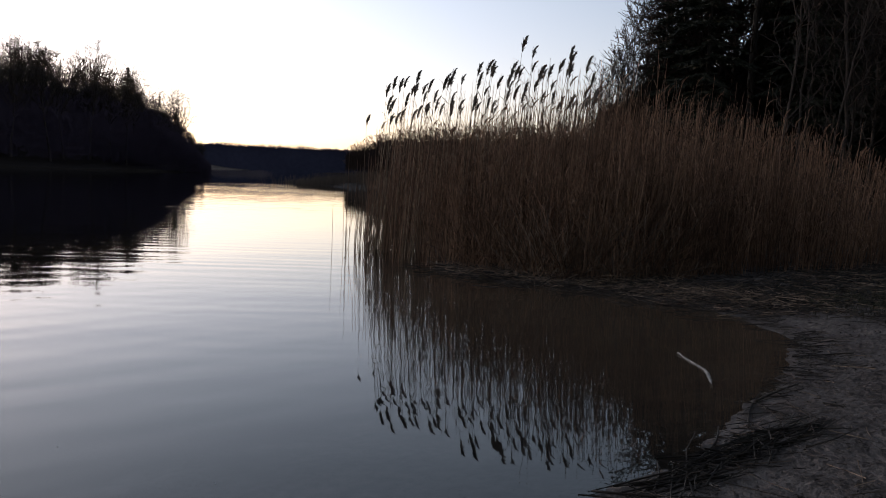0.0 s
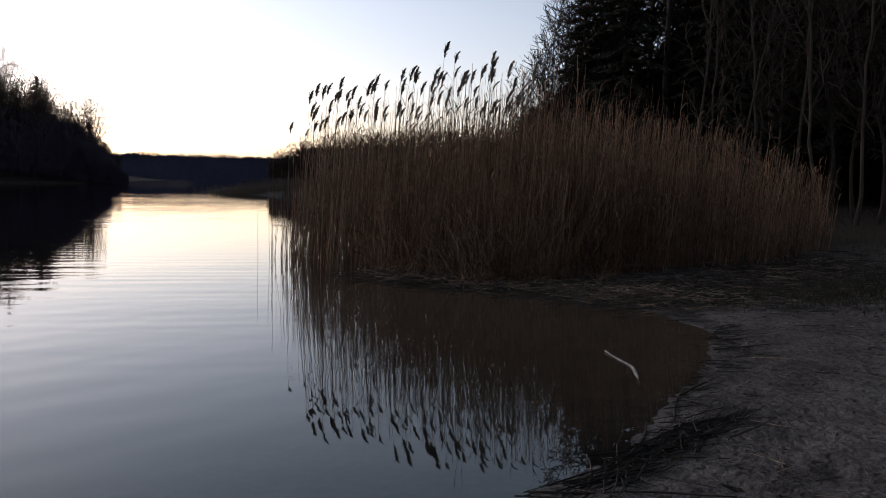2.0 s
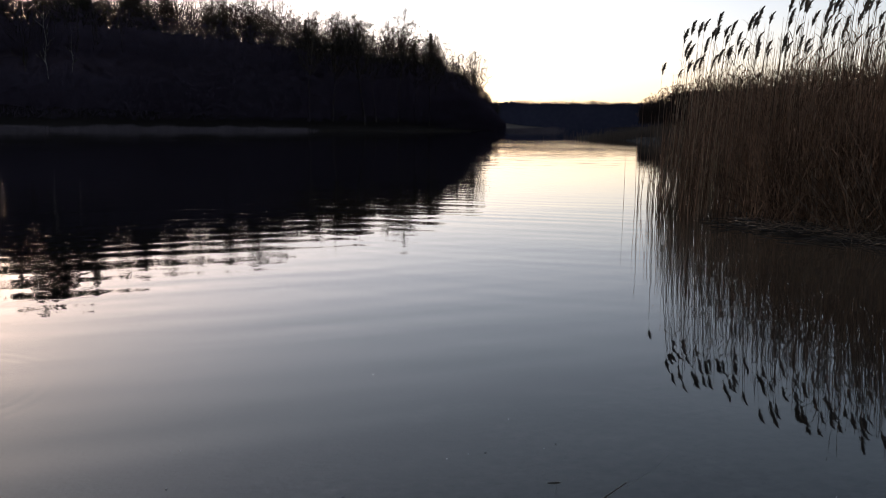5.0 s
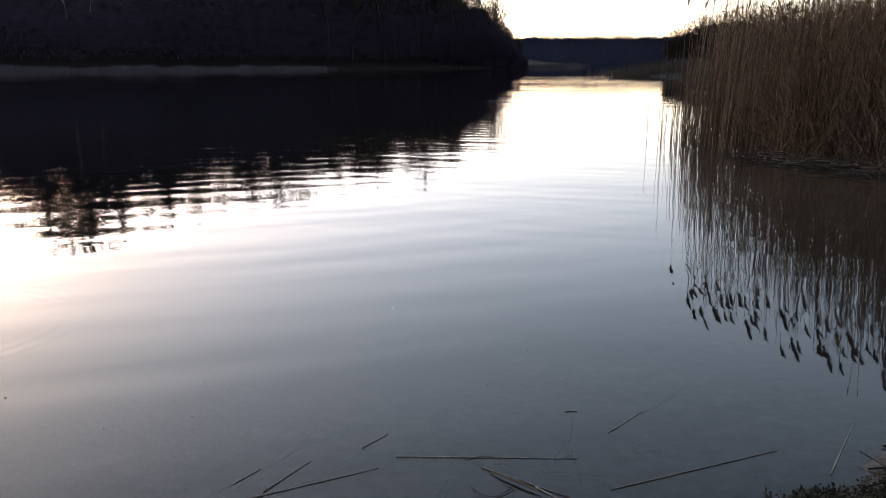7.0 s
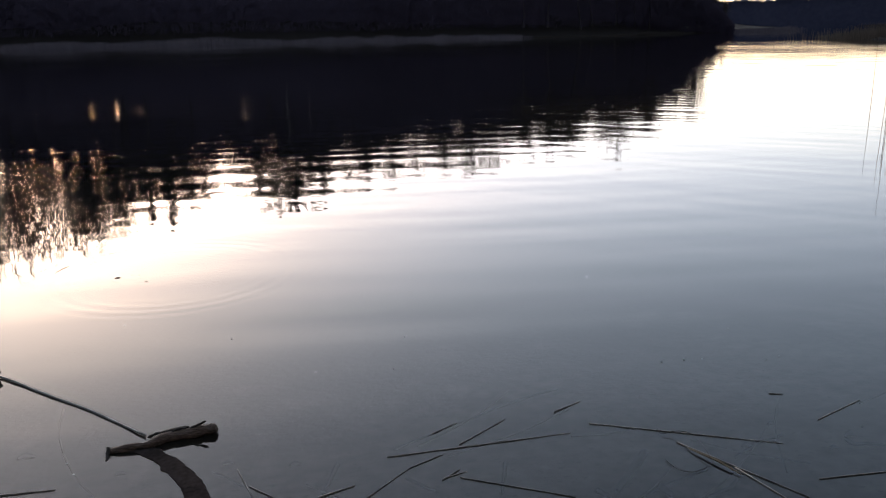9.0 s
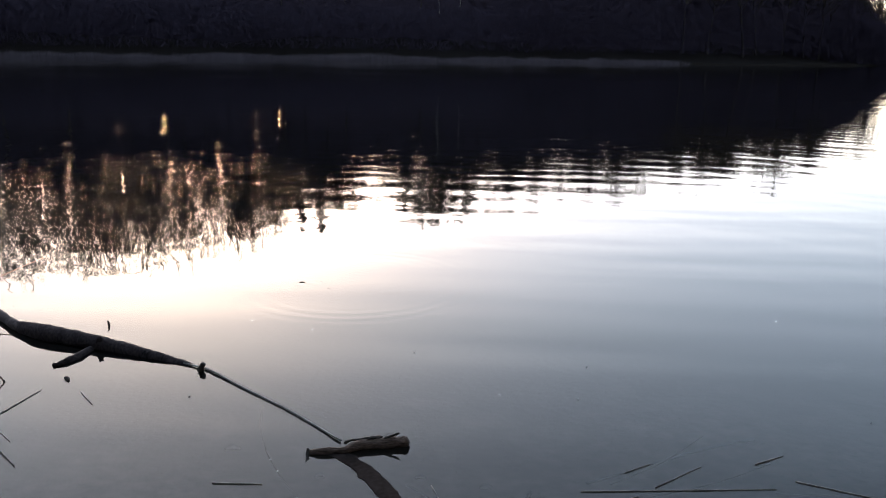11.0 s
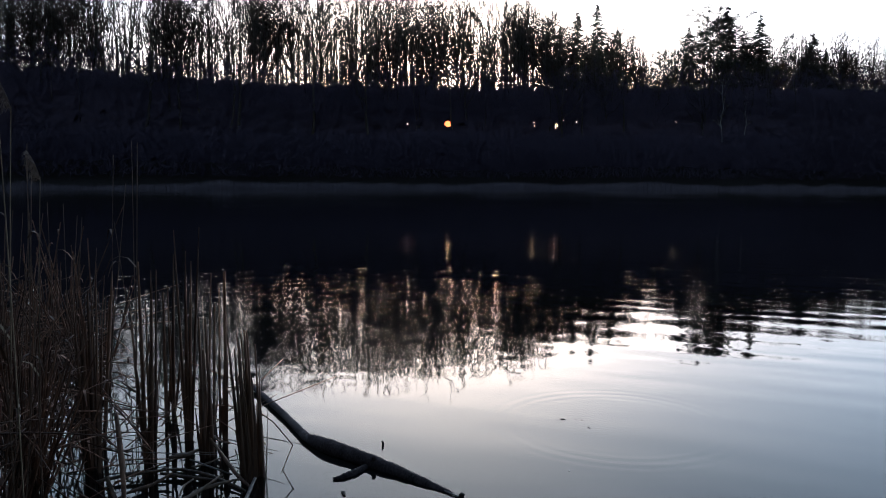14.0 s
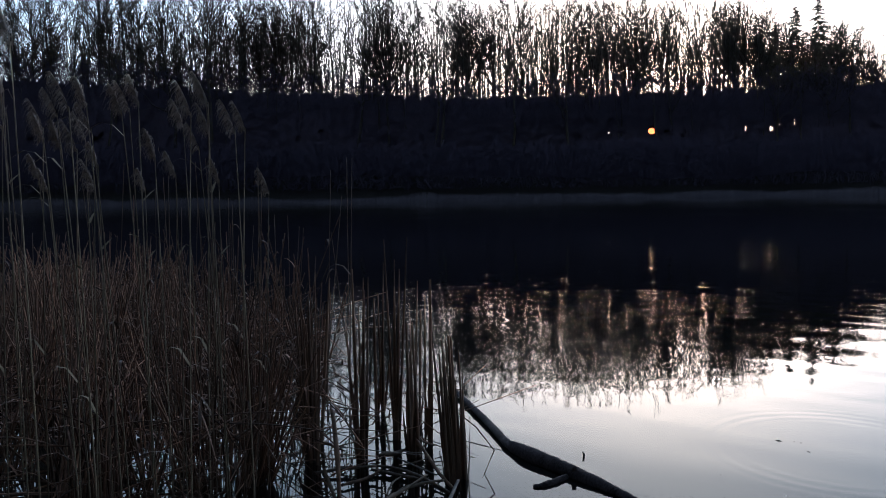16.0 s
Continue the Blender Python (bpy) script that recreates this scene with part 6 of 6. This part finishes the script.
shore_line = [(10.2, 8.2), (10.2, 6.6), (10.5, 5.2), (10.2, 4.1), (10.6, 3.4)]
bank_line = [(10.6, 3.6), (11.5, 3.2), (13.5, 3.2), (16, 3.4)]
scatter("reed_litter", 2300, along(shore_line, 0.36), 0.30, 0.0045, LITTER, "pale broken reed litter washed up on the bank", 71, lift=0.04)
# dark-coloured stalks stand in for the shaded gaps in the litter
scatter("rotten_litter", 3200, along(shore_line, 0.45), 0.34, 0.005, DARK_LITTER, "reed litter coloured dark for the shaded gaps between pale stalks", 171, lift=0.03)
scatter("bank_litter", 1100, along(bank_line, 0.6), 0.28, 0.0045, LITTER, "broken reed litter on the bank", 72, lift=0.03)
# here too the gaps' shade is put into dark stalks
scatter("bank_mulch", 2600, along(bank_line, 0.8), 0.3, 0.005, DARK_LITTER, "bank litter coloured dark for the shaded gaps between stalks", 172, lift=0.03)
scatter("drift_line", 420, along([(9.5, 3.6), (8.7, 2.65), (7.4, 2.15), (6.2, 2.0), (5.4, 1.85), (4.4, 1.72), (3.5, 1.75), (2.6, 1.5)], 0.17), 0.26, 0.0034, DARK_LITTER, "dark wet stalks along the water line", 73, lift=0.015, dry=True)
scatter("drift_bundle", 130, along([(3.6, 1.74), (3.8, 1.70), (4.3, 1.66), (5.3, 1.48)], 0.075), 0.5, 0.0042, DARK_LITTER, "bundle of dark wet stalks on the sand", 74, 0.3, 0.02, -0.12)
scatter("sand_crumbs", 2600, lambda g, n: np.stack([g.uniform(3, 13, n), g.uniform(-1.5, 2.6, n), np.zeros(n)], -1), 0.045, 0.0026, DARK_LITTER, "small dark plant crumbs strewn on the sand", 75, lift=0.002, dry=True)
scatter("mud_clods", 450, lambda g, n: np.stack([g.uniform(2.8, 12, n), g.uniform(-1.6, 2.5, n), np.zeros(n)], -1), 0.02, 0.006, DARK_LITTER, "small dark clods on the wet sand", 78, lift=0.001, dry=True)
scatter("pale_straws", 230, lambda g, n: np.stack([g.uniform(3.2, 12, n), g.uniform(-1, 2.4, n), np.zeros(n)], -1), 0.25, 0.003, LITTER, "pale straws strewn on the sand", 76, lift=0.004, dry=True)
for pts, r in (([(7.5, 2.33), (7.72, 2.12), (7.93, 1.94)], 0.012), ([(5.67, 1.98), (6.0, 1.97), (6.41, 1.93)], 0.014), ([(5.91, 1.61), (5.9, 1.53), (5.88, 1.45)], 0.009), ([(5.77, 1.81), (5.62, 1.66), (5.46, 1.5)], 0.009), ([(3.41, 1.92), (3.55, 1.66), (3.70, 1.43), (3.85, 1.05)], 0.009),
               ([(3.85, 1.71), (4.51, 1.79), (4.92, 1.93)], 0.010), ([(5.01, 1.78), (5.5, 1.95), (5.99, 2.06)], 0.010), ([(8.29, 1.12), (8.2, 1.05), (8.14, 0.98)], 0.010), ([(6.92, 1.16), (6.9, 1.25), (6.89, 1.34)], 0.012), ([(3.6, 1.73), (3.9, 1.69), (4.24, 1.66), (5.3, 1.48)], 0.011), ([(3.6, 1.68), (3.9, 1.62), (4.5, 1.60)], 0.010)):
    rod("twig", [(x, y, max(float(land(x, y)), 0) + r * 1.2) for x, y in pts], [r * 0.7, *[r * 0.65] * (len(pts) - 2), r * 0.4], DARK_LITTER if r > 0.0085 else LITTER, "driftwood twig lying on the wet sand", "twig", "twigs on the beach", sides=6, rough=0.002)

# tufts of moss and grass: on the bank above the sand, and at the water's edge
def grass(name, n, where, height, seed, label, material=MOSS):
    rng = np.random.default_rng(seed)
    p = where(rng, n)
    p[:, 2] = np.maximum(land(p[:, 0], p[:, 1]), 0)
    d = flat_rand(rng, n)
    h = height * rng.uniform(0.4, 1.3, n)[:, None]
    heap = Heap()
    heap.ribbons(bezier3(p, p + d * h * 0.2 + np.array([0, 0, 1]) * h * 0.7, p + d * h * 0.7 + np.array([0, 0, 1]) * h * 0.75, 3), np.array([0.008, 0.007, 0.001])[None] * np.ones((n, 1)), unit(np.cross(d, np.array([0, 0, 1.0]))))
    return tagged(put(name, heap.mesh(), material), label, "grass", kind="stuff")


grass("bank_grass", 9000, along([(10.9, 3.0), (11.6, 2.2), (13.0, 1.6), (15.5, 1.0)], 0.55), 0.09, 81, "short dull green grass on the bank above the sand")
grass("moss_tuft", 4200, along([(2.16, 1.57), (2.30, 1.57), (2.45, 1.46), (2.65, 1.50), (3.0, 1.66)], 0.045), 0.013, 82, "low mossy growth at the water's edge")
grass("wood_grass", 7000, along([(14, 3), (18, 3.5), (26, 5), (34, 6)], 1.8), 0.1, 83, "dry brown grass before the wood", DARK_LITTER)

# floating leaf and specks
for x, y, s in ((-0.86, 4.945, 0.018), (-0.78, 4.98, 0.006), (-0.74, 4.97, 0.006), (-0.68, 4.815, 0.010)):
    rod("floating_leaf", [(x - s, y, 0.001), (x, y + s * 0.15, 0.003), (x + s, y, 0.001)], [0.001, s * 0.16, 0.001], DARK_LITTER, "small dark leaf floating on the calm water", "leaf", "floating leaves", sides=6, fine=3)
rod("upright_twig", [(-1.78, 4.14, -0.02), (-1.77, 4.125, 0.012), (-1.775, 4.12, 0.03)], [0.005, 0.006, 0.003], DARK_LITTER, "tiny twig poking out of the water", "twig", sides=5)
rod("bark_chip", [(-1.685, 3.385, 0.002), (-1.70, 3.41, 0.004), (-1.712, 3.425, 0.003)], [0.004, 0.010, 0.005], DARK_LITTER, "dark chip of bark floating beside the branch", "bark", sides=6, rough=0.004)
g = np.random.default_rng(91)
heap = Heap()
n = 18
p = np.stack([g.uniform(-2.0, 2.6, n), g.uniform(2.0, 4.2, n), np.full(n, 0.001)], -1)
heap.tubes(np.stack([p, p + np.array([0.003, 0, 0.002]), p + np.array([0.006, 0, 0.001])], 1), g.uniform(0.0012, 0.003, n)[:, None] * np.array([0.5, 1, 0.5]), 5)
tagged(put("foam_specks", heap.mesh(), FOAM), "tiny pale specks of foam on the water", "foam", kind="stuff")
